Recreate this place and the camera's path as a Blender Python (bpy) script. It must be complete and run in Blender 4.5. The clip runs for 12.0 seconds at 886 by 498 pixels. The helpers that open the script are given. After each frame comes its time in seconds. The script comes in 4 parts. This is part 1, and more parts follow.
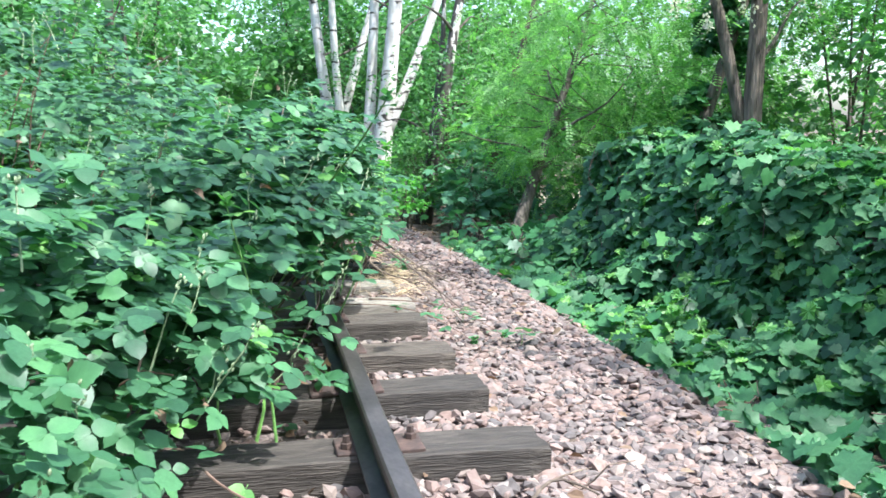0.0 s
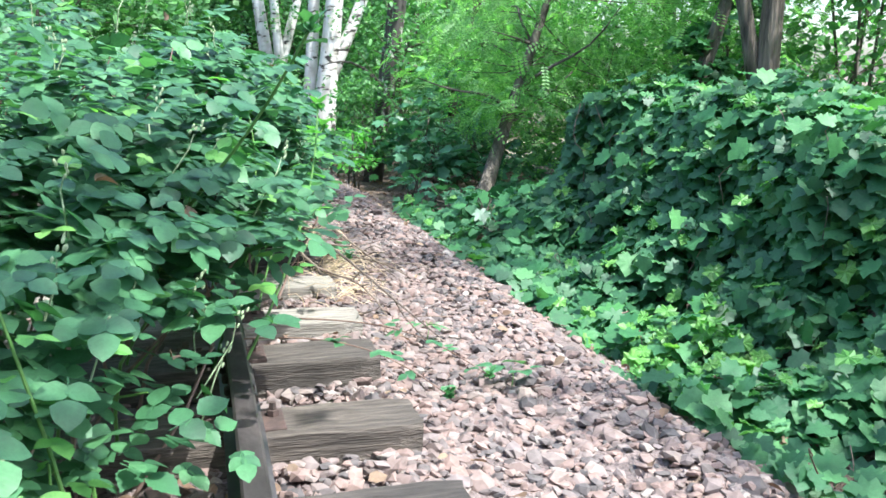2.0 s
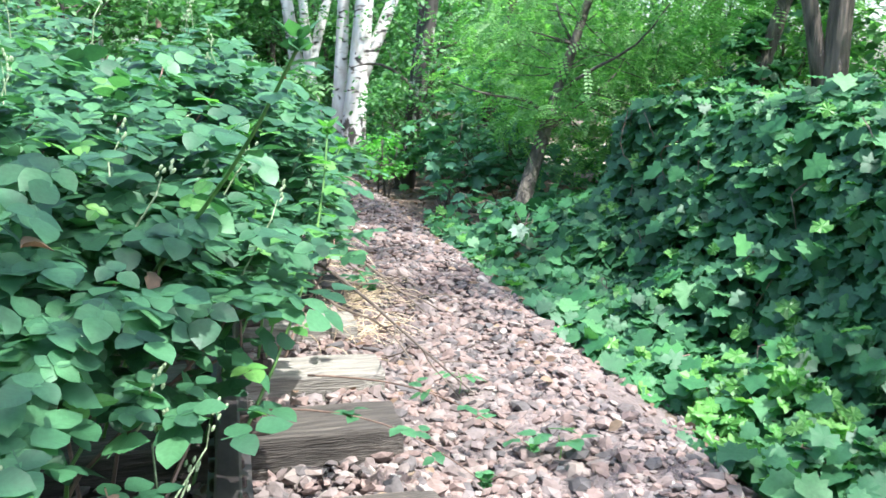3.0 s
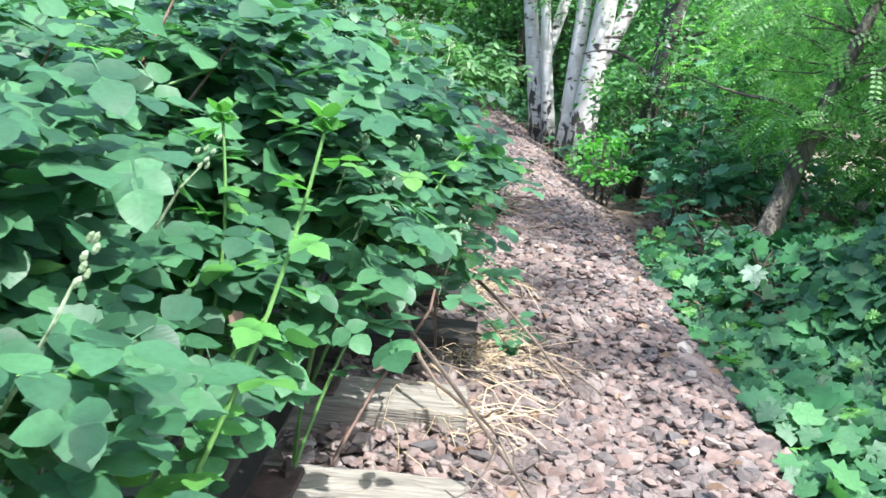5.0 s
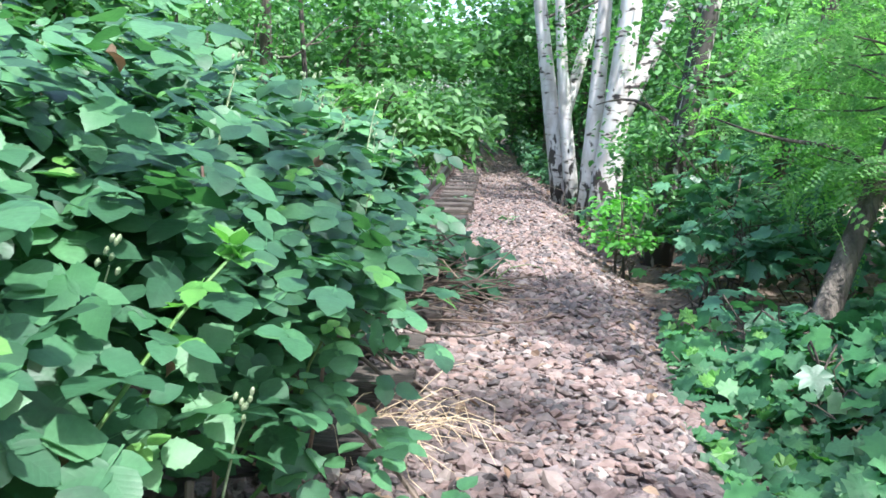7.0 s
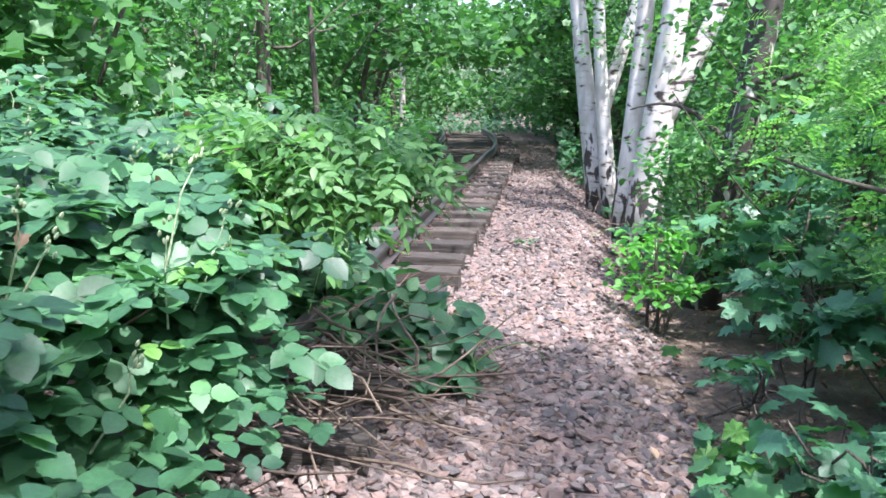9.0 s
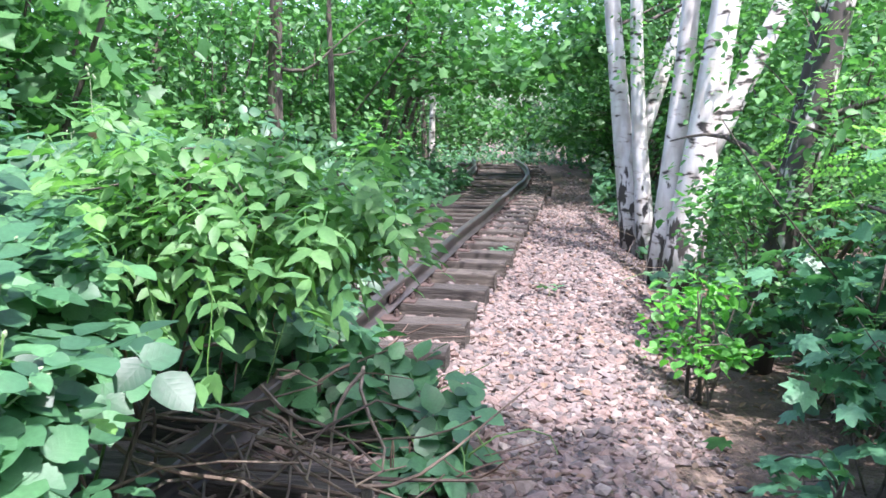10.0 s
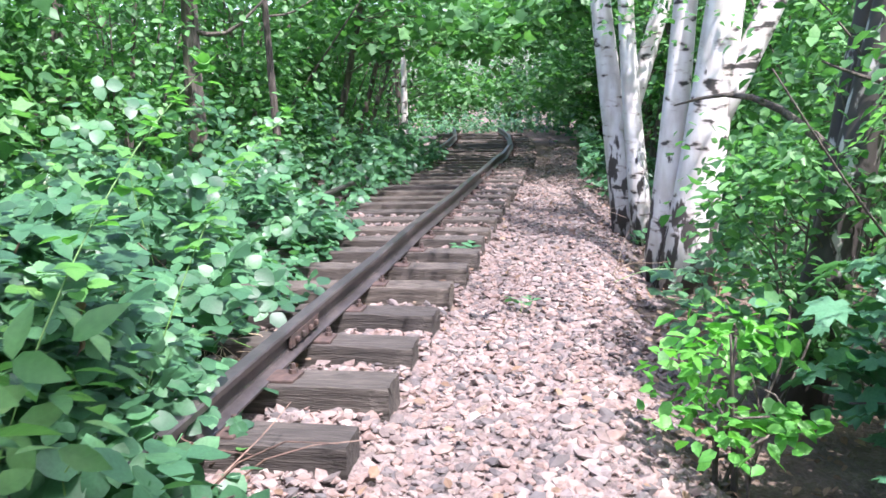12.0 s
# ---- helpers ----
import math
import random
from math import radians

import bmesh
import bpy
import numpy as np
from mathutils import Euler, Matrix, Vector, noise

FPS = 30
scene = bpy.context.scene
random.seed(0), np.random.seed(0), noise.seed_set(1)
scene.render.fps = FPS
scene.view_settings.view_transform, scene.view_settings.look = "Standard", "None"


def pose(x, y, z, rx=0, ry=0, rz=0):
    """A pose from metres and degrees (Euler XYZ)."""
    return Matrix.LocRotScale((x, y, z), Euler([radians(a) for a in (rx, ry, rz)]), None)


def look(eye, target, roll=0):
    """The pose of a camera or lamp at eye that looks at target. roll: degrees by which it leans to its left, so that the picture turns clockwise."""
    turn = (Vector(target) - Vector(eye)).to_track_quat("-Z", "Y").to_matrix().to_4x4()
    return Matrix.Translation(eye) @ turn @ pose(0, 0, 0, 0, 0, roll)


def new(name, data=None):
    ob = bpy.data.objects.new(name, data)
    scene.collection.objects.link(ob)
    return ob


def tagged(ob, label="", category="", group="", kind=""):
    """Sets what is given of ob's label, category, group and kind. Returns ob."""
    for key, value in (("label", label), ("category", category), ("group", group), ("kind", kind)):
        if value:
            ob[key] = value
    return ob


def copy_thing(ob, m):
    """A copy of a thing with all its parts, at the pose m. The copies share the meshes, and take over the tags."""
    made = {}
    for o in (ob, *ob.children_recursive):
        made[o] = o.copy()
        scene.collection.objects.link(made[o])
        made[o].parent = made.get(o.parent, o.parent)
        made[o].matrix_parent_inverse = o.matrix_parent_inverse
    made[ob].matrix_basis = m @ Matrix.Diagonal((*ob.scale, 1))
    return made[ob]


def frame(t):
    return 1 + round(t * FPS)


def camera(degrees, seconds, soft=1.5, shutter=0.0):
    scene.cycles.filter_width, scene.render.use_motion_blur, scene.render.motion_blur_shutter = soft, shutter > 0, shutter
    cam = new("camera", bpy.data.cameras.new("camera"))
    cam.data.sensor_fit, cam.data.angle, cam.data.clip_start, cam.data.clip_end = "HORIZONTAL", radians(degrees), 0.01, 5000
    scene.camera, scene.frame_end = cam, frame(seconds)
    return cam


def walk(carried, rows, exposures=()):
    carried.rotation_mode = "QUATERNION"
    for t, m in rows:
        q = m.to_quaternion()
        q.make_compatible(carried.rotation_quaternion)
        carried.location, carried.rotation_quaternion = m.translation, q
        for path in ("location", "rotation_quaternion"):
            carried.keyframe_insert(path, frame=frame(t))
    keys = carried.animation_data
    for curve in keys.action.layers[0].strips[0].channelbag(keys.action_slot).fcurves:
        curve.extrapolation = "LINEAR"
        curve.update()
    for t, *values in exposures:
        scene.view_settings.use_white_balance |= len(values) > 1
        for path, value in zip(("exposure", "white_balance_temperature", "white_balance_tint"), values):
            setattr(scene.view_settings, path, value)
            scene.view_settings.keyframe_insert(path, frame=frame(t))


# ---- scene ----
cam = camera(52.9, 12.0, soft=1.6, shutter=0.12)
PATH = [
    (0, (0.331, 0.545, 1.208), (0.825, 2.465, 0.939), -0.0),
    (0.5, (0.426, 0.884, 1.234), (1.062, 2.749, 0.895), 0.9),
    (1, (0.494, 1.299, 1.234), (1.196, 3.129, 0.838), 1.1),
    (1.5, (0.567, 1.689, 1.209), (1.177, 3.565, 0.879), 0.1),
    (2, (0.679, 2.049, 1.233), (1.277, 3.917, 0.841), 0.5),
    (2.5, (0.76, 2.394, 1.28), (1.407, 4.245, 0.885), 0.2),
    (3, (0.855, 2.61, 1.291), (1.379, 4.498, 0.893), -0.0),
    (3.5, (1.076, 2.909, 1.33), (1.327, 4.853, 0.938), 6.4),
    (3.7, (1.07, 3.07, 1.321), (1.298, 5.018, 0.934), 6.4),
    (5.3, (1.538, 4.117, 1.188), (1.493, 6.069, 0.754), 2.3),
    (5.5, (1.58, 4.224, 1.17), (1.553, 6.177, 0.741), 1.1),
    (6, (1.675, 4.589, 1.168), (1.729, 6.565, 0.86), -0.8),
    (6.5, (1.8, 4.964, 1.159), (1.761, 6.939, 0.846), -0.7),
    (7, (1.881, 5.285, 1.155), (1.77, 7.26, 0.863), 0.4),
    (7.2, (1.894, 5.435, 1.161), (1.771, 7.42, 0.944), -0.4),
    (8.8, (2.236, 6.727, 1.388), (2.003, 8.685, 1.052), 1.4),
    (9, (2.234, 6.889, 1.393), (2.008, 8.847, 1.056), 0.4),
    (9.5, (2.286, 7.37, 1.385), (2.002, 9.333, 1.13), 0.7),
    (10, (2.311, 7.807, 1.368), (2.004, 9.764, 1.096), 1.2),
    (10.5, (2.291, 8.231, 1.371), (2.008, 10.181, 1.031), -0.5),
    (11, (2.336, 8.664, 1.394), (2.029, 10.618, 1.098), -0.6),
    (11.5, (2.376, 9.142, 1.363), (2.045, 11.088, 1.044), -0.5),
    (12, (2.392, 9.622, 1.371), (2.101, 11.571, 1.03), -0.8),
]
walk(cam, [(t, look(eye, target, roll)) for t, eye, target, roll in PATH], exposures=[(0.0, 1.93, 5950, 9), (2.5, 2.02, 5950, 9), (3.5, 2.0, 5950, 10), (5.5, 1.85, 5950, 11), (7.0, 1.95, 5950, 14), (9.0, 1.97, 5950, 21), (11.0, 2.14, 6000, 25), (12.0, 2.14, 6000, 25)])

# ---- light ----
SUN_ELEV, SUN_AZ = 63.0, 137.0   # degrees above the horizon; from straight up the track, positive towards the vine wall
world = bpy.data.worlds.new("sky")
scene.world = world
world.use_nodes = True
wn = world.node_tree
sky = wn.nodes.new("ShaderNodeTexSky")
sky.sky_type, sky.sun_disc = "NISHITA", False
sky.sun_elevation, sky.sun_rotation = radians(SUN_ELEV), radians(SUN_AZ)
sky.air_density, sky.dust_density = 1.0, 3.0
wn.nodes["Background"].inputs["Strength"].default_value = 0.15
wn.links.new(sky.outputs["Color"], wn.nodes["Background"].inputs["Color"])
sun = new("sun", bpy.data.lights.new("sun", "SUN"))
sun.data.energy, sun.data.angle, sun.data.color = 2.8, radians(0.53), (1.0, 0.97, 0.91)
sun_from = Vector((math.sin(radians(SUN_AZ)) * math.cos(radians(SUN_ELEV)), math.cos(radians(SUN_AZ)) * math.cos(radians(SUN_ELEV)), math.sin(radians(SUN_ELEV))))
sun.matrix_world = look(sun_from * 30, (0, 0, 0))


# ---- materials ----
def nodes_of(name):
    m = bpy.data.materials.new(name)
    m.use_nodes = True
    return m, m.node_tree.nodes, m.node_tree.links, m.node_tree.nodes["Principled BSDF"]


def ramp(nd, stops):
    r = nd.new("ShaderNodeValToRGB")
    e = r.color_ramp.elements
    e[0].position, e[0].color = stops[0][0], (*stops[0][1], 1)
    e[1].position, e[1].color = stops[-1][0], (*stops[-1][1], 1)
    for p, c in stops[1:-1]:
        e.new(p).color = (*c, 1)
    return r


def blend(nd, ln, kind, fac, a, b):
    m = nd.new("ShaderNodeMix")
    m.data_type, m.blend_type = "RGBA", kind
    for sock, v in ((m.inputs[0], fac), (m.inputs[6], a), (m.inputs[7], b)):
        if isinstance(v, (int, float)):
            sock.default_value = v
        elif isinstance(v, tuple):
            sock.default_value = (*v, 1)
        else:
            ln.new(v, sock)
    return m.outputs[2]


def noise_tex(nd, ln, scale, detail=4.0, coord="Object", stretch=None):
    tc = nd.new("ShaderNodeTexCoord")
    t = nd.new("ShaderNodeTexNoise")
    t.inputs["Scale"].default_value, t.inputs["Detail"].default_value = scale, detail
    src = tc.outputs[coord]
    if stretch:
        mp = nd.new("ShaderNodeMapping")
        mp.inputs["Scale"].default_value = stretch
        ln.new(src, mp.inputs["Vector"])
        src = mp.outputs["Vector"]
    ln.new(src, t.inputs["Vector"])
    return t


def bump(nd, ln, height, bsdf, strength, dist):
    b = nd.new("ShaderNodeBump")
    b.inputs["Strength"].default_value, b.inputs["Distance"].default_value = strength, dist
    ln.new(height, b.inputs["Height"])
    ln.new(b.outputs["Normal"], bsdf.inputs["Normal"])


def leaf_mat(name, dark, mid, light, rough=0.45, through_light=0.35, tint=(1.04, 1.32, 0.62), single=False, veins=False):
    """Leaves: a colour for each leaf, blotches within it, a waxy surface, and light that comes through the blade."""
    m, nd, ln, p = nodes_of(name)
    if single:
        src = nd.new("ShaderNodeObjectInfo").outputs["Random"]
    else:
        src = nd.new("ShaderNodeNewGeometry").outputs["Random Per Island"]
    r = ramp(nd, [(0.0, dark), (0.55, mid), (1.0, light)])
    ln.new(src, r.inputs["Fac"])
    big = noise_tex(nd, ln, 1.6, 3.0)
    g = ramp(nd, [(0.3, (0.72, 0.74, 0.7)), (0.7, (1.2, 1.16, 1.0))])
    ln.new(big.outputs["Fac"], g.inputs["Fac"])
    col = blend(nd, ln, "MULTIPLY", 1.0, r.outputs["Color"], g.outputs["Color"])
    fine = noise_tex(nd, ln, 90.0, 2.0)
    g2 = ramp(nd, [(0.3, (0.82, 0.82, 0.8)), (0.75, (1.12, 1.12, 1.1))])
    ln.new(fine.outputs["Fac"], g2.inputs["Fac"])
    col = blend(nd, ln, "MULTIPLY", 0.8, col, g2.outputs["Color"])
    relief = fine.outputs["Fac"]
    if veins:
        uvn = nd.new("ShaderNodeUVMap")
        sp = nd.new("ShaderNodeSeparateXYZ")
        ln.new(uvn.outputs["UV"], sp.inputs[0])

        def calc(op, a, b):
            k = nd.new("ShaderNodeMath")
            k.operation = op
            for sock, v in zip(k.inputs, (a, b)):
                if isinstance(v, (int, float)):
                    sock.default_value = v
                else:
                    ln.new(v, sock)
            return k.outputs[0]
        across = calc("ABSOLUTE", sp.outputs["X"], 0)
        rib = calc("PINGPONG", calc("SUBTRACT", calc("MULTIPLY", sp.outputs["Y"], 7.0), calc("MULTIPLY", across, 5.5)), 0.5)
        line = calc("MINIMUM", calc("MULTIPLY", rib, 4.0), calc("MULTIPLY", across, 28.0))
        vr = ramp(nd, [(0.0, (1.06, 1.05, 1.06)), (0.35, (1.0, 1.0, 1.0)), (1.0, (0.97, 0.98, 0.97))])
        ln.new(line, vr.inputs["Fac"])
        col = blend(nd, ln, "MULTIPLY", 1.0, col, vr.outputs["Color"])
        relief = calc("ADD", calc("MULTIPLY", calc("MINIMUM", line, 1.0), 0.14), calc("MULTIPLY", relief, 0.5))
    ln.new(col, p.inputs["Base Color"])
    p.inputs["Roughness"].default_value = rough
    p.inputs["Specular IOR Level"].default_value = 0.5
    bump(nd, ln, relief, p, 0.22, 0.004)
    tr = nd.new("ShaderNodeBsdfTranslucent")
    ln.new(blend(nd, ln, "MULTIPLY", 1.0, col, tint), tr.inputs["Color"])
    mx = nd.new("ShaderNodeMixShader")
    mx.inputs["Fac"].default_value = through_light
    ln.new(p.outputs["BSDF"], mx.inputs[1])
    ln.new(tr.outputs["BSDF"], mx.inputs[2])
    ln.new(mx.outputs["Shader"], nd["Material Output"].inputs["Surface"])
    return m


def solid_mat(name, stops, scale, rough=0.8, strength=0.5, dist=0.01, metal=0.0, stretch=None, random_from="", detail=5.0, fine=60.0):
    """A rough surface: two scales of noise, and, for pieces, a shade of its own for each."""
    m, nd, ln, p = nodes_of(name)
    t = noise_tex(nd, ln, scale, detail, stretch=stretch)
    r = ramp(nd, stops)
    ln.new(t.outputs["Fac"], r.inputs["Fac"])
    col = r.outputs["Color"]
    f = noise_tex(nd, ln, fine, 3.0, stretch=stretch)
    g = ramp(nd, [(0.3, (0.7, 0.7, 0.7)), (0.7, (1.2, 1.2, 1.2))])
    ln.new(f.outputs["Fac"], g.inputs["Fac"])
    col = blend(nd, ln, "MULTIPLY", 0.7, col, g.outputs["Color"])
    if random_from:
        src = nd.new("ShaderNodeObjectInfo").outputs["Random"] if random_from == "object" else nd.new("ShaderNodeNewGeometry").outputs["Random Per Island"]
        g = ramp(nd, [(0.0, (0.6, 0.6, 0.62)), (0.5, (1.0, 1.0, 1.0)), (1.0, (1.3, 1.26, 1.22))])
        ln.new(src, g.inputs["Fac"])
        col = blend(nd, ln, "MULTIPLY", 1.0, col, g.outputs["Color"])
    ln.new(col, p.inputs["Base Color"])
    p.inputs["Roughness"].default_value, p.inputs["Metallic"].default_value = rough, metal
    s = nd.new("ShaderNodeMath")
    s.operation = "ADD"
    ln.new(t.outputs["Fac"], s.inputs[0])
    ln.new(f.outputs["Fac"], s.inputs[1])
    bump(nd, ln, s.outputs[0], p, strength, dist)
    return m


def stone_mat(name, random_from):
    m, nd, ln, p = nodes_of(name)
    src = nd.new("ShaderNodeObjectInfo").outputs["Random"] if random_from == "object" else nd.new("ShaderNodeNewGeometry").outputs["Random Per Island"]
    r = ramp(nd, [(0.0, (0.084, 0.079, 0.079)), (0.18, (0.130, 0.113, 0.107)), (0.4, (0.194, 0.142, 0.124)), (0.6, (0.227, 0.169, 0.146)), (0.8, (0.182, 0.157, 0.150)), (0.94, (0.247, 0.206, 0.181)), (1.0, (0.298, 0.279, 0.254))])
    ln.new(src, r.inputs["Fac"])
    t = noise_tex(nd, ln, 28.0, 5.0)
    g = ramp(nd, [(0.3, (0.72, 0.7, 0.68)), (0.7, (1.2, 1.2, 1.2))])
    ln.new(t.outputs["Fac"], g.inputs["Fac"])
    col = blend(nd, ln, "MULTIPLY", 1.0, r.outputs["Color"], g.outputs["Color"])
    big = noise_tex(nd, ln, 0.9, 2.0)
    g = ramp(nd, [(0.35, (0.84, 0.8, 0.78)), (0.65, (1.12, 1.08, 1.05))])
    ln.new(big.outputs["Fac"], g.inputs["Fac"])
    col = blend(nd, ln, "MULTIPLY", 1.0, col, g.outputs["Color"])
    ln.new(col, p.inputs["Base Color"])
    p.inputs["Roughness"].default_value = 0.85
    bump(nd, ln, t.outputs["Fac"], p, 0.5, 0.006)
    return m


def birch_mat(name, top=1.3, most=0.16, least=-0.12):
    """White bark, with dark cross scars and black cracked plates low on the stem."""
    m, nd, ln, p = nodes_of(name)
    a = noise_tex(nd, ln, 4.2, 3.5, stretch=(1.0, 1.0, 2.4))
    r = ramp(nd, [(0.0, (0.66, 0.65, 0.62)), (0.4, (0.62, 0.6, 0.57)), (0.575, (0.58, 0.56, 0.53)), (0.61, (0.45, 0.41, 0.37)), (0.65, (0.04, 0.035, 0.03)), (1.0, (0.03, 0.028, 0.025))])
    ln.new(a.outputs["Fac"], r.inputs["Fac"])
    b = noise_tex(nd, ln, 9.0, 4.0, stretch=(1.0, 1.0, 0.35))
    g = ramp(nd, [(0.35, (0.72, 0.68, 0.64)), (0.6, (1.0, 1.0, 1.0))])
    ln.new(b.outputs["Fac"], g.inputs["Fac"])
    col = blend(nd, ln, "MULTIPLY", 1.0, r.outputs["Color"], g.outputs["Color"])
    tc = nd.new("ShaderNodeTexCoord")
    sep = nd.new("ShaderNodeSeparateXYZ")
    ln.new(tc.outputs["Object"], sep.inputs[0])
    c = noise_tex(nd, ln, 6.0, 5.0, stretch=(1.4, 1.4, 0.5))
    low = nd.new("ShaderNodeMapRange")
    low.inputs["From Min"].default_value, low.inputs["From Max"].default_value = 0.0, top
    low.inputs["To Min"].default_value, low.inputs["To Max"].default_value = most, least
    ln.new(sep.outputs["Z"], low.inputs["Value"])
    s = nd.new("ShaderNodeMath")
    s.operation = "ADD"
    ln.new(c.outputs["Fac"], s.inputs[0])
    ln.new(low.outputs["Result"], s.inputs[1])
    k = ramp(nd, [(0.56, (0, 0, 0)), (0.6, (1, 1, 1))])
    ln.new(s.outputs[0], k.inputs["Fac"])
    col = blend(nd, ln, "MIX", k.outputs["Color"], col, (0.05, 0.042, 0.036))
    ln.new(col, p.inputs["Base Color"])
    p.inputs["Roughness"].default_value = 0.7
    bump(nd, ln, s.outputs[0], p, 0.6, 0.012)
    return m


bramble_leaf = leaf_mat("bramble_leaf", (0.037, 0.107, 0.058), (0.061, 0.176, 0.089), (0.106, 0.268, 0.128), veins=True)
bramble_leaf_single = leaf_mat("bramble_leaf_single", (0.049, 0.15, 0.075), (0.076, 0.216, 0.104), (0.122, 0.305, 0.138), single=True, veins=True)
young_leaf = leaf_mat("young_leaf", (0.1, 0.29, 0.075), (0.155, 0.38, 0.1), (0.225, 0.46, 0.14), through_light=0.45, veins=True)
ivy_leaf = leaf_mat("ivy_leaf", (0.037, 0.125, 0.063), (0.067, 0.205, 0.097), (0.113, 0.29, 0.128), rough=0.5)
ivy_leaf_single = leaf_mat("ivy_leaf_single", (0.035, 0.145, 0.062), (0.06, 0.215, 0.085), (0.105, 0.32, 0.11), rough=0.5, single=True)
feather_leaf = leaf_mat("feather_leaf", (0.12, 0.29, 0.095), (0.19, 0.41, 0.145), (0.27, 0.5, 0.2), rough=0.5, through_light=0.58)
wood_leaf = leaf_mat("wood_leaf", (0.052, 0.155, 0.056), (0.093, 0.25, 0.092), (0.16, 0.358, 0.135), rough=0.5, through_light=0.45)
maple_leaf = leaf_mat("maple_leaf", (0.055, 0.17, 0.105), (0.085, 0.235, 0.14), (0.125, 0.3, 0.175), rough=0.4, veins=True)
negundo_leaf = leaf_mat("negundo_leaf", (0.085, 0.222, 0.072), (0.136, 0.305, 0.106), (0.192, 0.385, 0.148), rough=0.5, through_light=0.45, veins=True)
bright_shrub_leaf = leaf_mat("bright_shrub_leaf", (0.085, 0.310, 0.056), (0.136, 0.420, 0.078), (0.187, 0.500, 0.112), through_light=0.45, veins=True)
white_petal = leaf_mat("white_petal", (0.6, 0.62, 0.5), (0.72, 0.72, 0.62), (0.8, 0.8, 0.72), rough=0.6, through_light=0.4, tint=(1.0, 1.0, 0.9))
dead_leaf = leaf_mat("dead_leaf", (0.13, 0.08, 0.055), (0.21, 0.14, 0.1), (0.3, 0.22, 0.165), rough=0.8, through_light=0.2, tint=(1.1, 0.9, 0.7))
flower_bud = solid_mat("flower_bud", [(0.3, (0.16, 0.24, 0.11)), (0.7, (0.36, 0.42, 0.26))], 60, 0.8, 0.5, 0.004)
stone = stone_mat("ballast_stone", "island")
stone_single = stone_mat("ballast_stone_single", "object")
grit = solid_mat("ballast_grit", [(0.25, (0.09, 0.07, 0.066)), (0.5, (0.18, 0.14, 0.125)), (0.75, (0.26, 0.205, 0.185))], 9.0, 0.95, 1.0, 0.03, fine=55.0)
soil = solid_mat("forest_soil", [(0.3, (0.07, 0.05, 0.035)), (0.5, (0.14, 0.1, 0.075)), (0.7, (0.22, 0.165, 0.12))], 3.0, 0.95, 1.0, 0.03, fine=40.0)
pale_sand = solid_mat("pale_sand", [(0.3, (0.16, 0.13, 0.09)), (0.5, (0.24, 0.2, 0.15)), (0.7, (0.32, 0.28, 0.21))], 2.0, 0.95, 0.6, 0.02, fine=30.0)
sleeper_wood = solid_mat("sleeper_wood", [(0.2, (0.028, 0.023, 0.018)), (0.5, (0.068, 0.057, 0.046)), (0.8, (0.15, 0.128, 0.104))], 5.0, 0.85, 0.9, 0.012, stretch=(0.7, 9.0, 9.0), random_from="object", fine=22.0)
pale_wood = solid_mat("weathered_sleeper_wood", [(0.2, (0.13, 0.115, 0.095)), (0.5, (0.27, 0.245, 0.2)), (0.8, (0.42, 0.385, 0.325))], 5.0, 0.85, 0.9, 0.012, stretch=(0.7, 9.0, 9.0), fine=22.0)
rail_steel = solid_mat("dull_rail_steel", [(0.3, (0.05, 0.042, 0.039)), (0.55, (0.097, 0.084, 0.08)), (0.75, (0.16, 0.132, 0.12))], 7.0, 0.42, 0.3, 0.004, metal=0.55, stretch=(1, 0.4, 1))
rust = solid_mat("rusty_iron", [(0.3, (0.04, 0.03, 0.026)), (0.6, (0.085, 0.055, 0.045)), (0.8, (0.12, 0.08, 0.062))], 18.0, 0.85, 0.6, 0.004, metal=0.2)
bark = solid_mat("dark_bark", [(0.3, (0.045, 0.038, 0.03)), (0.55, (0.11, 0.092, 0.072)), (0.75, (0.19, 0.16, 0.125))], 10.0, 0.9, 1.0, 0.03, stretch=(1.4, 1.4, 0.22), fine=30.0)
robinia_bark = solid_mat("furrowed_brown_bark", [(0.3, (0.05, 0.04, 0.032)), (0.5, (0.14, 0.11, 0.085)), (0.72, (0.24, 0.19, 0.15))], 14.0, 0.9, 1.0, 0.04, stretch=(1.5, 1.5, 0.16), fine=30.0)
birch_bark = birch_mat("birch_bark")
old_birch_bark = birch_mat("old_birch_bark", 6.0, 0.2, 0.09)
cane_green = solid_mat("green_cane", [(0.3, (0.07, 0.17, 0.035)), (0.7, (0.13, 0.26, 0.06))], 14.0, 0.5, 0.3, 0.003)
cane_brown = solid_mat("brown_cane", [(0.3, (0.1, 0.06, 0.045)), (0.7, (0.22, 0.14, 0.1))], 14.0, 0.7, 0.3, 0.003)
dry_twig = solid_mat("dry_twig", [(0.3, (0.095, 0.07, 0.052)), (0.7, (0.21, 0.165, 0.125))], 12.0, 0.85, 0.5, 0.004, random_from="object")
straw = solid_mat("straw", [(0.3, (0.4, 0.3, 0.18)), (0.7, (0.6, 0.48, 0.31))], 12.0, 0.8, 0.3, 0.003)


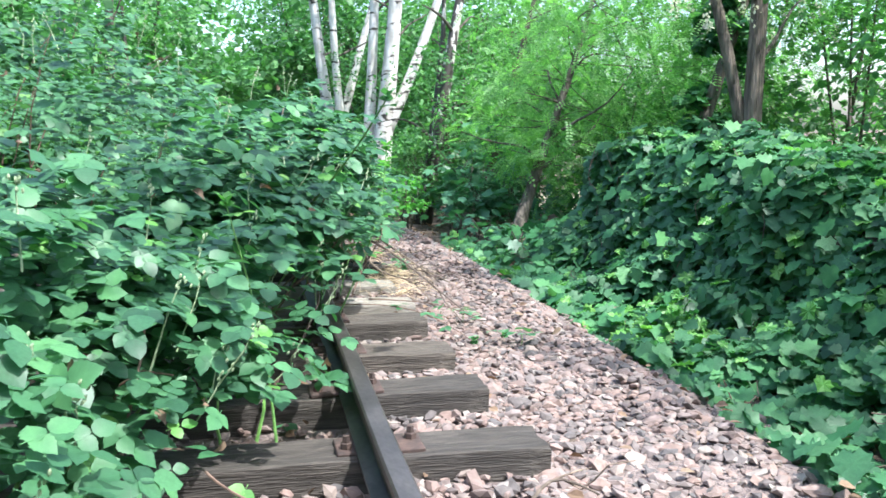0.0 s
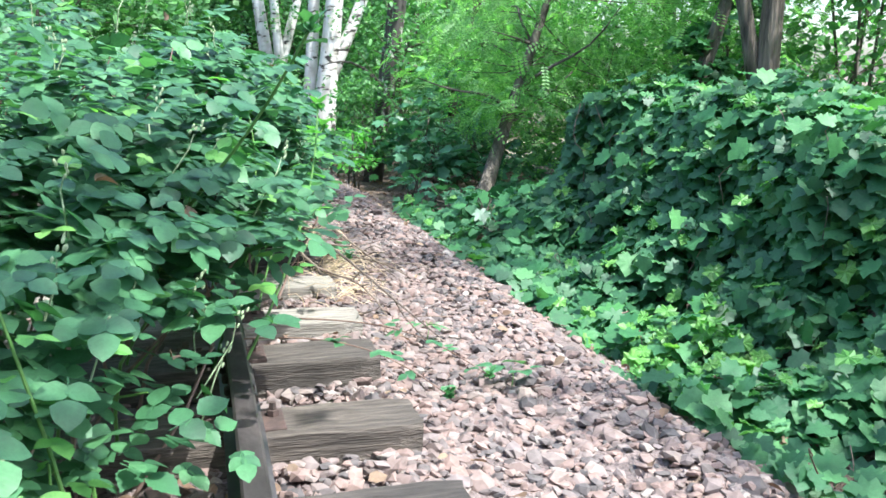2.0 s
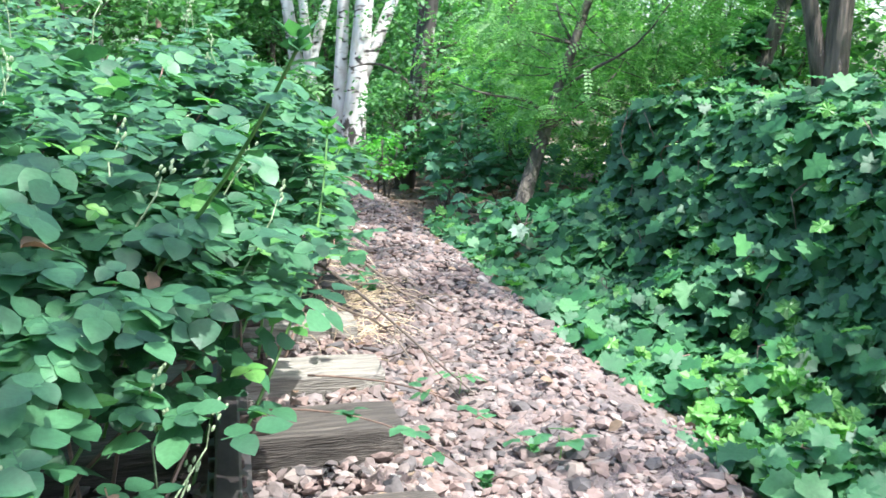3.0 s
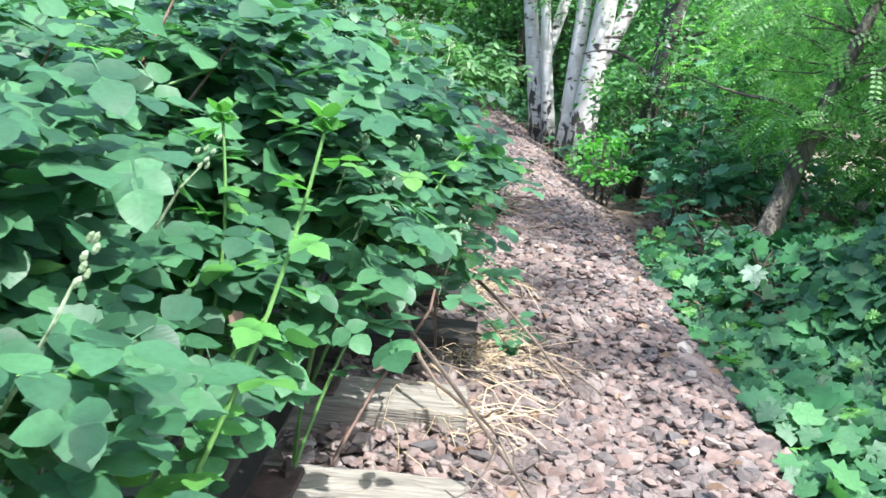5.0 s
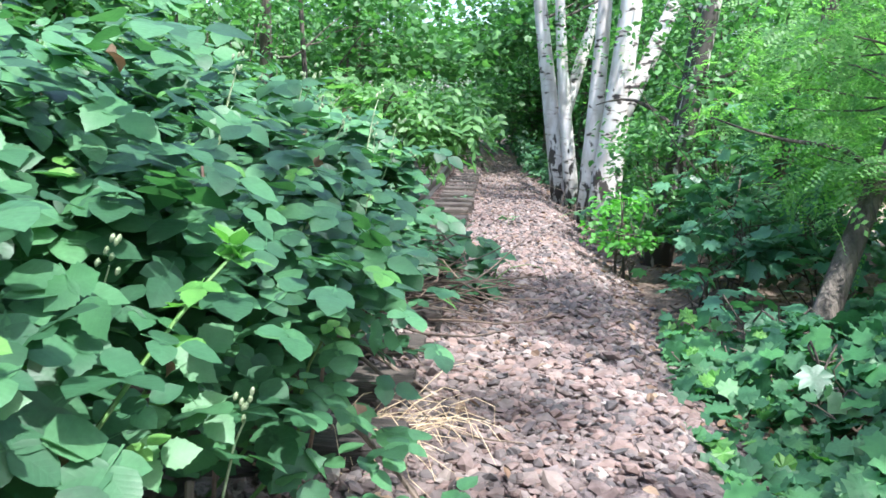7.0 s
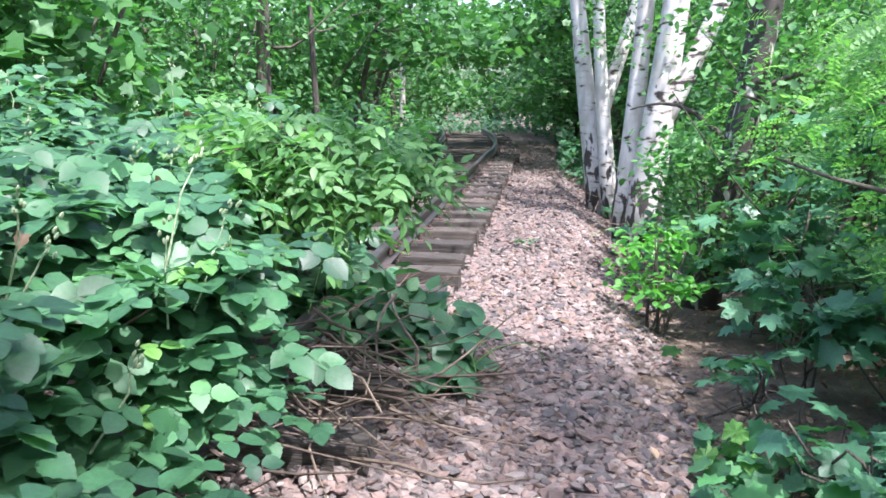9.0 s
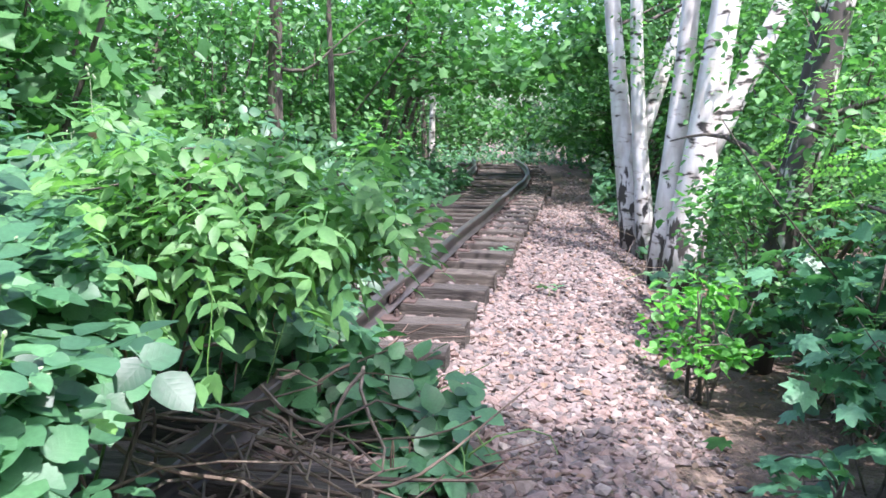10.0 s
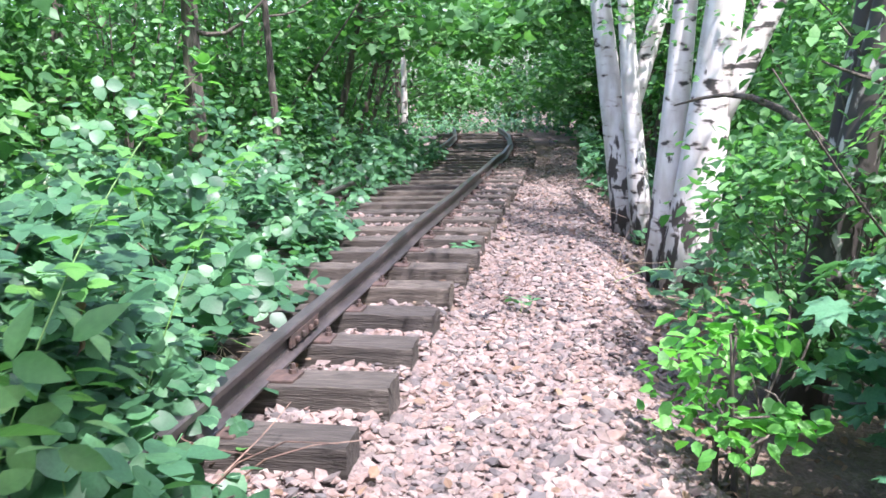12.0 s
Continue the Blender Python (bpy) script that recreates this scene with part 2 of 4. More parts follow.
# ---- mesh helpers ----
def mesh_of(name, V, T, mat, smooth=False):
    """A mesh from arrays of corners and triangles."""
    V, T = np.asarray(V, dtype=np.float32), np.asarray(T, dtype=np.int32)
    uv = np.ascontiguousarray(V[:, 3:5]) if V.shape[1] == 5 else None
    V = np.ascontiguousarray(V[:, :3])
    me = bpy.data.meshes.new(name)
    me.vertices.add(len(V))
    me.vertices.foreach_set("co", V.ravel())
    me.loops.add(T.size)
    me.loops.foreach_set("vertex_index", T.ravel())
    me.polygons.add(len(T))
    me.polygons.foreach_set("loop_start", np.arange(0, T.size, 3, dtype=np.int32))
    me.polygons.foreach_set("use_smooth", np.full(len(T), smooth, dtype=bool))
    me.update(calc_edges=True)
    if uv is not None:
        me.uv_layers.new(name="leaf").uv.foreach_set("vector", uv[T.ravel()].ravel())
    me.materials.append(mat)
    return me


def joined(pieces):
    Vs, Ts, n = [], [], 0
    wide = max(np.asarray(V).shape[1] for V, T in pieces)
    for V, T in pieces:
        V = np.asarray(V, float)
        Vs.append(np.pad(V, ((0, 0), (0, wide - V.shape[1])))), Ts.append(np.asarray(T) + n)
        n += len(V)
    return np.concatenate(Vs), np.concatenate(Ts)


def part(name, VT, mat, parent, label="", smooth=False, kind=""):
    ob = new(name, mesh_of(name, VT[0], VT[1], mat, smooth))
    ob.parent = parent
    return tagged(ob, label, kind=kind)


def thing(name, x, y, z, label, category, group="", kind=""):
    root = new(name)
    root.location = (x, y, z)
    root.empty_display_size = 0.1
    return tagged(root, label, category, group, kind)


def unit(a):
    return a / np.maximum(np.linalg.norm(a, axis=-1, keepdims=True), 1e-9)


def turned(normal, ahead):
    """Turns whose columns are the leaf's side, its length and its face."""
    n = unit(normal)
    f = unit(ahead - n * np.sum(ahead * n, -1, keepdims=True))
    return np.stack([np.cross(f, n), f, n], -1)


def strewn(template, R, P, size):
    """Copies of one template, joined."""
    tv, tt = template
    V = np.einsum("nij,nkj->nki", R, tv[None, :, :3] * size[:, None, None]) + P[:, None]
    if tv.shape[1] == 5:
        V = np.concatenate([V, np.broadcast_to(tv[None, :, 3:], (len(P), len(tv), 2))], -1)
    T = tt[None] + (np.arange(len(P)) * len(tv))[:, None, None]
    return V.reshape(-1, V.shape[-1]), T.reshape(-1, 3)


def moved(V, size, m, off):
    """A leaf shape scaled, turned and shifted; its place on the blade goes along."""
    return np.concatenate([(V[:, :3] * size) @ m + off, V[:, 3:]], -1)


def with_uv(V):
    V = np.array(V, float)
    return np.concatenate([V, V[:, :2]], -1)


def tube(points, radii, sides=6):
    """A tapered tube along points, closed at both ends."""
    P = np.asarray(points, float)
    r = np.asarray(radii, float)
    d = unit(np.gradient(P, axis=0))
    ref = np.where(np.abs(d[:, 2:3]) > 0.9, [[1.0, 0, 0]], [[0, 0, 1.0]])
    ref[:] = ref[0]
    a = unit(np.cross(d, ref))
    b = np.cross(d, a)
    t = np.linspace(0, 2 * math.pi, sides, endpoint=False)
    V = P[:, None] + (a[:, None] * np.cos(t)[None, :, None] + b[:, None] * np.sin(t)[None, :, None]) * r[:, None, None]
    n, T = len(P), []
    for i in range(n - 1):
        for k in range(sides):
            p, q = i * sides + k, i * sides + (k + 1) % sides
            T += [(p, q, q + sides), (p, q + sides, p + sides)]
    for k in range(1, sides - 1):
        T += [(0, k + 1, k), ((n - 1) * sides, (n - 1) * sides + k, (n - 1) * sides + k + 1)]
    return V.reshape(-1, 3), np.array(T)


def curved(rng, a, b, n, wobble, sag=0.0):
    """Points from a to b with a random bend; sag lifts the middle."""
    a, b = np.asarray(a, float), np.asarray(b, float)
    t = np.linspace(0, 1, n)[:, None]
    P = a + (b - a) * t + np.array([0, 0, 1.0]) * sag * 4 * t * (1 - t)
    k1, k2 = rng.normal(size=3), rng.normal(size=3)
    return P + wobble * (k1 * np.sin(t * math.pi) + 0.5 * k2 * np.sin(2 * t * math.pi))


# ---- leaf shapes: length along y, face along z, one unit long ----
def blade(widths, fold=0.1, droop=0.12, tooth=0.0):
    """A leaf blade folded at its midrib; widths at even steps from stalk to tip."""
    n = len(widths)
    V, T = [(0, 0, 0)], []
    for i, w in enumerate(widths):
        y = (i + 0.7) / (n + 0.7)
        z = -droop * y * y
        s = tooth * (1 if i % 2 else -1)
        V += [(0, y, z), (-w * (1 + s), y - 0.04, z + fold * w / 0.3), (w * (1 + s), y - 0.04, z + fold * w / 0.3)]
    V.append((0, 1, -droop))
    T += [(0, 1, 2), (0, 3, 1)]
    for i in range(n - 1):
        m, l, r = 1 + 3 * i, 2 + 3 * i, 3 + 3 * i
        T += [(m, m + 3, l + 3), (m, l + 3, l), (m, r, r + 3), (m, r + 3, m + 3)]
    m = 1 + 3 * (n - 1)
    T += [(m, len(V) - 1, m + 1), (m, m + 2, len(V) - 1)]
    return with_uv(V), np.array(T)


def palmate(leaf, angles, sizes, stalk=0.22):
    """Leaflets spread like fingers from the end of a stalk."""
    out = [(np.array([(-0.012, -0.25, 0), (0.012, -0.25, 0), (0.0, stalk, 0.0)]), np.array([(0, 1, 2)]))]
    for a, s in zip(angles, sizes):
        c, q = math.cos(radians(a)), math.sin(radians(a))
        m = np.array([(c, q, 0), (-q, c, 0), (0, 0, 1)])
        off = np.array((0, stalk if a == 0 else 0.0, 0)) + np.array((q, c, 0)) * 0.06
        out.append((moved(leaf[0], s, m, off - np.array((0, 0, 0.1 * abs(a) / 90 * s))), leaf[1]))
    return joined(out)


def pinnate(leaf, pairs, size, gap, sag=0.35):
    """Leaflets in pairs along a drooping midrib."""
    out = []
    n = pairs + 1
    axis = [(0, i / n, -sag * (i / n) ** 2) for i in range(n + 1)]
    out += [(np.array([(-0.012, 0, 0), (0.012, 0, 0), axis[-1]]), np.array([(0, 1, 2)]))]
    for i in range(1, n):
        for side in (-1, 1):
            c, q = math.cos(radians(gap)), math.sin(radians(gap)) * side
            m = np.array([(c, q, 0), (-q, c, 0), (0, 0, 1)])
            out.append((moved(leaf[0], size, m.T @ np.diag((-1, 1, 1)), np.array(axis[i])), leaf[1]))
    out.append((moved(leaf[0], size, np.eye(3), np.array(axis[-1])), leaf[1]))
    return joined(out)


def lobed(points, cup=0.08):
    """A lobed leaf: half an outline (x, y) from stalk to tip, mirrored, with a raised rim."""
    half = [(0.0, 0.0)] + list(points)
    ring = half + [(-x, y) for x, y in reversed(points) if x > 1e-6]
    V = [(0, 0.38, 0)] + [(x, y, cup * (1 if i % 2 else -0.6) - 0.12 * y * y) for i, (x, y) in enumerate(ring)]
    n = len(ring)
    return with_uv(V), np.array([(0, 1 + (i + 1) % n, 1 + i) for i in range(n)])


leaflet = blade([0.22, 0.38, 0.4, 0.27], 0.05, 0.12, 0.06)
leaflet_fine = blade([0.17, 0.27, 0.34, 0.38, 0.4, 0.39, 0.36, 0.31, 0.25, 0.17, 0.09], 0.05, 0.12, 0.075)
withered = blade([0.2, 0.3, 0.33, 0.3, 0.18], 0.28, 0.5, 0.15)
simple_leaf = blade([0.28, 0.3], 0.09, 0.12)
slim_leaf = blade([0.16, 0.24, 0.17], 0.08, 0.2)
bramble_three = palmate(leaflet, (0, 78, -78), (0.62, 0.54, 0.54))
bramble_five = palmate(leaflet, (0, 52, -52, 112, -112), (0.6, 0.52, 0.52, 0.4, 0.4))
bramble_fine = palmate(leaflet_fine, (0, 76, -76), (0.62, 0.55, 0.55))
sliver = (with_uv([(0, 0, 0), (0.3, 0.5, 0.03), (0, 1, -0.05), (-0.3, 0.5, 0.03)]), np.array([(0, 1, 2), (0, 2, 3)]))
feather = pinnate(sliver, 7, 0.18, 72)
plain_leaf = blade([0.34], 0.09, 0.12)
leaflet_plain = blade([0.38, 0.4], 0.07, 0.12)
bramble_plain = palmate(leaflet_plain, (0, 78, -78), (0.62, 0.54, 0.54))
negundo = pinnate(slim_leaf, 2, 0.5, 55, 0.45)
vine_leaf = lobed([(0.2, -0.12), (0.36, 0.0), (0.52, 0.14), (0.42, 0.33), (0.55, 0.54), (0.33, 0.61), (0.25, 0.79), (0.0, 1.0)], 0.07)
maple = lobed([(0.16, -0.06), (0.34, -0.02), (0.32, 0.14), (0.6, 0.28), (0.42, 0.4), (0.5, 0.7), (0.22, 0.62), (0.16, 0.8), (0.0, 1.0)], 0.05)

maple_far = lobed([(0.3, 0.0), (0.3, 0.2), (0.58, 0.42), (0.26, 0.62), (0.0, 1.0)], 0.05)


# ---- the ground's height ----
def smooth(a, b, x):
    t = np.clip((x - a) / (b - a), 0, 1)
    return t * t * (3 - 2 * t)


def near_bend(y):
    """The near end of the line comes in at a slight angle."""
    return np.minimum(0.0, 0.042 * (np.asarray(y, float) - 8.0))


def ground_z(x, y):
    return bed_z(np.asarray(x, float) - near_bend(y), y)


def bed_z(x, y):
    """Level ballast between and beside the rails, a shoulder that falls to the wood's floor on both sides."""
    x, y = np.asarray(x, float), np.asarray(y, float)
    z = 0.05 * np.exp(-((y - 8.5) / 2.5) ** 2) * smooth(1.0, 1.8, x) * (1 - smooth(2.3, 2.9, x))
    z = z - 0.06 * smooth(1.5, 1.75, x) * (1 - smooth(2.2, 2.6, x))
    z = z - 0.28 * smooth(2.35, 3.2, x) - 0.3 * smooth(1.6, 3.4, -x) + 0.03 * np.sin(0.9 * y + 1.3 * x) * smooth(2.6, 4.0, np.abs(x))
    return z + 0.25 * smooth(6, 14, np.abs(x)) * np.sin(0.31 * x + 0.23 * y)


def edge_x(y):
    """Where the stones end and the vines begin."""
    return np.interp(y, [2, 3.5, 5, 6.6, 8.2, 9.6, 11], [2.55, 2.6, 2.66, 2.62, 2.6, 2.76, 2.86])


def curve_x(y):
    """How far the track has swung to its left at y."""
    y = np.asarray(y, float)
    return near_bend(y) - np.where(y > 26, 0.0065 * (y - 26) ** 2, 0.0)


rng = np.random.default_rng(7)
xs = np.concatenate([np.linspace(-2500, -60, 8), np.linspace(-40, -4, 19), np.arange(-3.5, 6.01, 0.1), np.linspace(7, 40, 18), np.linspace(60, 2500, 8)])
ys = np.concatenate([np.linspace(-2500, -60, 8), np.linspace(-40, -2, 20), np.arange(-1.5, 24.01, 0.12), np.linspace(25, 60, 36), np.linspace(90, 2500, 8)])
gx, gy = np.meshgrid(xs, ys)
near = (np.abs(gx - 1) < 5) & (gy > -2) & (gy < 25)
gz = ground_z(gx, gy) + np.where(near, rng.normal(size=gx.shape) * 0.006, 0)
w = len(xs)
idx = (np.arange(len(ys) - 1)[:, None] * w + np.arange(w - 1)[None]).ravel()
quads = np.concatenate([np.stack([idx, idx + 1, idx + w + 1], -1), np.stack([idx, idx + w + 1, idx + w], -1)])
ground = new("ground", mesh_of("ground", np.stack([gx, gy, gz], -1).reshape(-1, 3), quads, soil, True))
tagged(ground, "brown woodland soil with leaf litter under the trees", "ground", kind="structure")

# the ballast bed: a grit layer just above the soil, with loose stones on it
by = np.concatenate([np.arange(-1.5, 24.01, 0.1), np.arange(24.5, 40, 0.5)])
bx = np.linspace(-1.7, 2.95, 48)
qx, qy = np.meshgrid(bx, by)
edge = 0.12 * np.sin(3.1 * by) + 0.08 * np.sin(7.3 * by + 1)
qx = np.where(qx > 2.4, qx + edge[:, None] * (qx - 2.4) / 0.55, qx)
qz = bed_z(qx, qy) + 0.012 + rng.normal(size=qx.shape) * 0.004
qx = qx + curve_x(qy)
w = len(bx)
idx = (np.arange(len(by) - 1)[:, None] * w + np.arange(w - 1)[None]).ravel()
quads = np.concatenate([np.stack([idx, idx + 1, idx + w + 1], -1), np.stack([idx, idx + w + 1, idx + w], -1)])
bed = new("ballast_bed", mesh_of("ballast_bed", np.stack([qx, qy, qz], -1).reshape(-1, 3), quads, grit, True))
tagged(bed, "trodden bed of pinkish brown crushed stone beside the rail", "path", kind="structure")

# a sunny clearing of pale trodden sand in the wood beside the line
cx, cy = np.meshgrid(np.linspace(5.6, 10.5, 30), np.linspace(14.5, 20.5, 36))
round_off = np.hypot((cx - 8.3) / 2.0, (cy - 17.5) / 3.0) + 0.08 * np.sin(3 * cx + 2 * cy)
cz = ground_z(cx, cy) + np.where(round_off < 1.0, 0.02, -0.08) + rng.normal(size=cx.shape) * 0.004
w = cx.shape[1]
idx = (np.arange(cx.shape[0] - 1)[:, None] * w + np.arange(w - 1)[None]).ravel()
quads = np.concatenate([np.stack([idx, idx + 1, idx + w + 1], -1), np.stack([idx, idx + w + 1, idx + w], -1)])
sand = new("clearing", mesh_of("clearing", np.stack([cx, cy, cz], -1).reshape(-1, 3), quads, pale_sand, True))
tagged(sand, "pale sunlit sandy clearing between the trees", "ground", kind="structure")

# ---- track ----
SLEEPER_Y, SLEEPER_STEP, SLEEPER_TOP = 3.47, 0.656, 0.125
RAIL_X, RAIL_FAR_X = 1.02, -0.485


def sleeper_mesh(rng, length=2.64, wide=0.25, high=0.17):
    """A worn timber: uneven faces, rounded arrises, cracked ends."""
    nx, prof = 34, []
    for cx, cz, a0 in ((wide / 2, -high, -90), (wide / 2, 0, 0), (-wide / 2, 0, 90), (-wide / 2, -high, 180)):
        for k in range(3):
            a = radians(a0 + 45 * k)
            r = 0.014
            prof.append((cx - math.copysign(r, cx) + r * math.cos(a), (cz - r if cz == 0 else cz + r) + r * math.sin(a)))
    mid = [(wide * f, 0.0) for f in (0.25, 0.08, -0.07, -0.24)]
    prof = prof[:6] + mid + prof[6:]
    prof = np.array(prof)
    m, V, T = len(prof), [], []
    groove = rng.uniform(-0.012, 0, size=4)
    for i in range(nx):
        x = (i / (nx - 1) - 0.5) * length
        endw = 1 - 0.12 * (max(0, abs(x) - length / 2 + 0.03) / 0.03)
        p = prof.copy()
        p *= endw
        p[6:10, 1] += groove * (0.6 + 0.4 * math.sin(3 * x)) + rng.normal(size=4) * 0.0025
        p += rng.normal(size=p.shape) * 0.0018
        V += [(x + rng.normal() * 0.003, a, b + 0.006 * math.sin(2.2 * x)) for a, b in p]
    for i in range(nx - 1):
        for k in range(m):
            a, b = i * m + k, i * m + (k + 1) % m
            T += [(a, b, b + m), (a, b + m, a + m)]
    for e, o in ((0, 1), ((nx - 1) * m, -1)):
        c = len(V)
        V.append((V[e][0] + 0.006 * o, 0, -high / 2))
        for k in range(m):
            T.append((c, e + (k + 1) % m, e + k)[::o])
    return np.array(V), np.array(T)


def box(cx, cy, cz, sx, sy, sz, bevel=0.004):
    bm = bmesh.new()
    bmesh.ops.create_cube(bm, size=1, matrix=Matrix.Translation((cx, cy, cz)) @ Matrix.Diagonal((sx, sy, sz, 1)))
    bmesh.ops.bevel(bm, geom=bm.edges[:], offset=bevel, segments=1, affect="EDGES")
    bmesh.ops.triangulate(bm, faces=bm.faces[:])
    bm.verts.index_update()
    V = np.array([v.co[:] for v in bm.verts])
    T = np.array([[v.index for v in f.verts] for f in bm.faces])
    bm.free()
    return V, T


def bolt(cx, cy, cz, r=0.014, h=0.045):
    V, T = tube([(cx, cy, cz), (cx, cy, cz + h * 0.45), (cx, cy, cz + h * 0.5), (cx, cy, cz + h)], [r * 1.5, r * 1.5, r, r * 0.85], 6)
    return V, T


sleeper_shapes = [mesh_of("sleeper_timber", *sleeper_mesh(np.random.default_rng(20 + i)), sleeper_wood) for i in range(5)]
pale_shape = mesh_of("sleeper_timber", *sleeper_mesh(np.random.default_rng(31)), pale_wood)
plate_shape = mesh_of("tie_plate", *box(0, 0, 0, 0.3, 0.16, 0.018), rust)
bolt_shape = mesh_of("bolt", *bolt(0, 0, 0), rust)
rng = np.random.default_rng(11)
for k in range(-6, 54):
    y = SLEEPER_Y + SLEEPER_STEP * k + rng.normal() * 0.012
    pale = k in (4, 5)
    x0 = 0.28 + rng.normal() * 0.02
    swing = float(curve_x(y))
    turn = -math.degrees(math.atan(0.013 * max(0, y - 26)))
    s = thing("sleeper", x0 + swing, y, SLEEPER_TOP + rng.normal() * 0.006, "pale weathered wooden sleeper end bedded in ballast" if pale else "dark weathered wooden railway sleeper bedded in ballast", "sleeper", "sleepers of the track")
    s.rotation_euler = (rng.normal() * 0.01, rng.normal() * 0.008, rng.normal() * 0.015 - radians(turn) - (0.042 if y < 8 else 0))
    t = new("timber", pale_shape if pale else sleeper_shapes[k % 5])
    t.parent = s
    for rx in (RAIL_X, RAIL_FAR_X):
        pl = new("tie_plate", plate_shape)
        pl.parent, pl.location = s, (rx - 0.28, 0, 0.006)
        for sx in (-0.115, 0.115):
            b = new("bolt", bolt_shape)
            b.parent, b.location = pl, (sx, 0.03 * (1 if sx > 0 else -1), 0.008)

rail_profile = [(-0.062, 0.0), (0.062, 0.0), (0.062, 0.010), (0.014, 0.024), (0.008, 0.04), (0.008, 0.088), (0.034, 0.102), (0.035, 0.128), (0.028, 0.135), (-0.028, 0.135), (-0.035, 0.128), (-0.034, 0.102), (-0.008, 0.088), (-0.008, 0.04), (-0.014, 0.024), (-0.062, 0.010)]


def rail(name, x0, label):
    ry = np.concatenate([np.linspace(-1.4, 24, 90), np.linspace(24.5, 39.4, 50)])
    rx = x0 + curve_x(ry) + 0.006 * np.sin(1.7 * ry)
    rz = SLEEPER_TOP + 0.015 + 0.006 * np.sin(0.8 * ry + 1)
    m = len(rail_profile)
    V = [(a + px, b, c + pz) for a, b, c in zip(rx, ry, rz) for px, pz in rail_profile]
    T = []
    for i in range(len(ry) - 1):
        for k in range(m):
            a, b = i * m + k, i * m + (k + 1) % m
            T += [(a, b, b + m), (a, b + m, a + m)]
    root = thing(name, 0, 0, 0, label, "rail", "rails of the track")
    part("rail_bar", (np.array(V), np.array(T)), rail_steel, root)
    for jy in (4.95, 13.86, 22.7):
        for side in (-1, 1):
            j = part("fishplate", box(x0 + float(curve_x(jy)) + side * 0.02, jy, SLEEPER_TOP + 0.078, 0.018, 0.46, 0.068), rust, root, "rusty fishplate bolted to the rail")
            for q in (-0.16, -0.06, 0.06, 0.16):
                part("nut", box(x0 + float(curve_x(jy)) + side * 0.038, jy + q, SLEEPER_TOP + 0.078, 0.022, 0.03, 0.03, 0.006), rust, j)
    return root


rail("rail", RAIL_X, "dull dark brown steel rail running between the brambles")
rail("rail", RAIL_FAR_X, "rusty steel rail buried under the brambles")


# ---- plants ----
def bramble_front(y):
    """Where the foot of the bramble bank stands, and how high the bank is, along the track."""
    foot = np.interp(y, [-2, 0.5, 1.5, 2.5, 4, 5, 6, 7, 8, 9, 10, 11, 12, 12.8, 13.4], [-0.35, -0.3, -0.1, 0.42, 0.82, 1.1, 1.38, 1.5, 1.55, 1.4, 1.1, 1.1, 1.1, 0.85, 0.5])
    top = np.interp(y, [-2, 1, 3, 5, 7, 8, 8.8, 9.4, 9.9, 10.6, 12, 13], [1.15, 1.05, 1.1, 1.25, 1.45, 1.35, 1.25, 1.25, 1.1, 1.3, 1.15, 0.8])
    deep = np.interp(y, [0, 3, 5, 7, 9, 12], [1.3, 1.3, 1.0, 0.8, 0.7, 0.8])
    return foot + near_bend(y), top, deep


def bramble_surface(rng, n, y0, y1, plateau):
    """Points on the bank's outside with their normals. plateau: the share that lies on its top."""
    y = rng.uniform(y0, y1, n)
    foot, top, deep = bramble_front(y)
    th = np.arcsin(rng.uniform(0, 1, n) ** 0.85)
    flat = rng.uniform(size=n) < plateau
    low = np.interp(y, [0, 3, 4.6, 5, 6, 6.8, 7.5, 8.6, 9.1, 11.4, 12.2, 13], [0.15, 0.2, 0.4, 0.62, 0.64, 0.5, 0.4, 0.42, 0.85, 0.85, 0.4, 0.25]) + 0.08 * np.sin(4.3 * y)
    x = foot - deep * (1 - np.cos(th))
    z = low + (top - low) * np.sin(th)
    nrm = np.stack([np.cos(th) / deep, np.zeros(n), np.sin(th) / top], -1)
    run = rng.uniform(0, 3.2, n)
    x = np.where(flat, foot - deep - run, x)
    z = np.where(flat, top + np.interp(y, [8.0, 9.5], [0.42, 0.22]) * run, z)
    nrm = np.where(flat[:, None], [[0.15, -0.1, 1.0]], nrm)
    nrm = unit(nrm)
    P = np.stack([x, y, z], -1)
    lump = np.array([noise.noise(Vector((a * 1.3, b * 1.3, c * 1.3))) + 0.6 * noise.noise(Vector((a * 3.1, b * 3.1, c * 3.1))) for a, b, c in P])
    return P + nrm * (lump * 0.24)[:, None], nrm, lump


def leaf_turns(rng, nrm, up=0.88, loose=0.25):
    """Leaves turn their faces to the light: up, and out over the path."""
    n = unit(nrm * (1 - up) + np.array([0.18, -0.22, 0.92]) * up + rng.normal(size=nrm.shape) * loose)
    out = nrm * [1, 1, 0.2] + rng.normal(size=nrm.shape) * 0.8 - np.array([0, 0, 0.1])
    return turned(n, out)


def hollow(P):
    """True where no leaf grows: the dark hollows under the bank beside the sleepers and over the brush pile."""
    x, y, z = P[:, 0], P[:, 1], P[:, 2]
    pile = (y > 9.15) & (y < 11.2) & (x > 0.5) & (z < 0.72 + 0.1 * np.sin(7 * y))
    sleepers = (y > 4.3) & (y < 6.7) & (x > 0.2) & (z < 0.55 + 0.08 * np.sin(9 * y) + 0.1 * np.sin(5 * x))
    return pile | sleepers


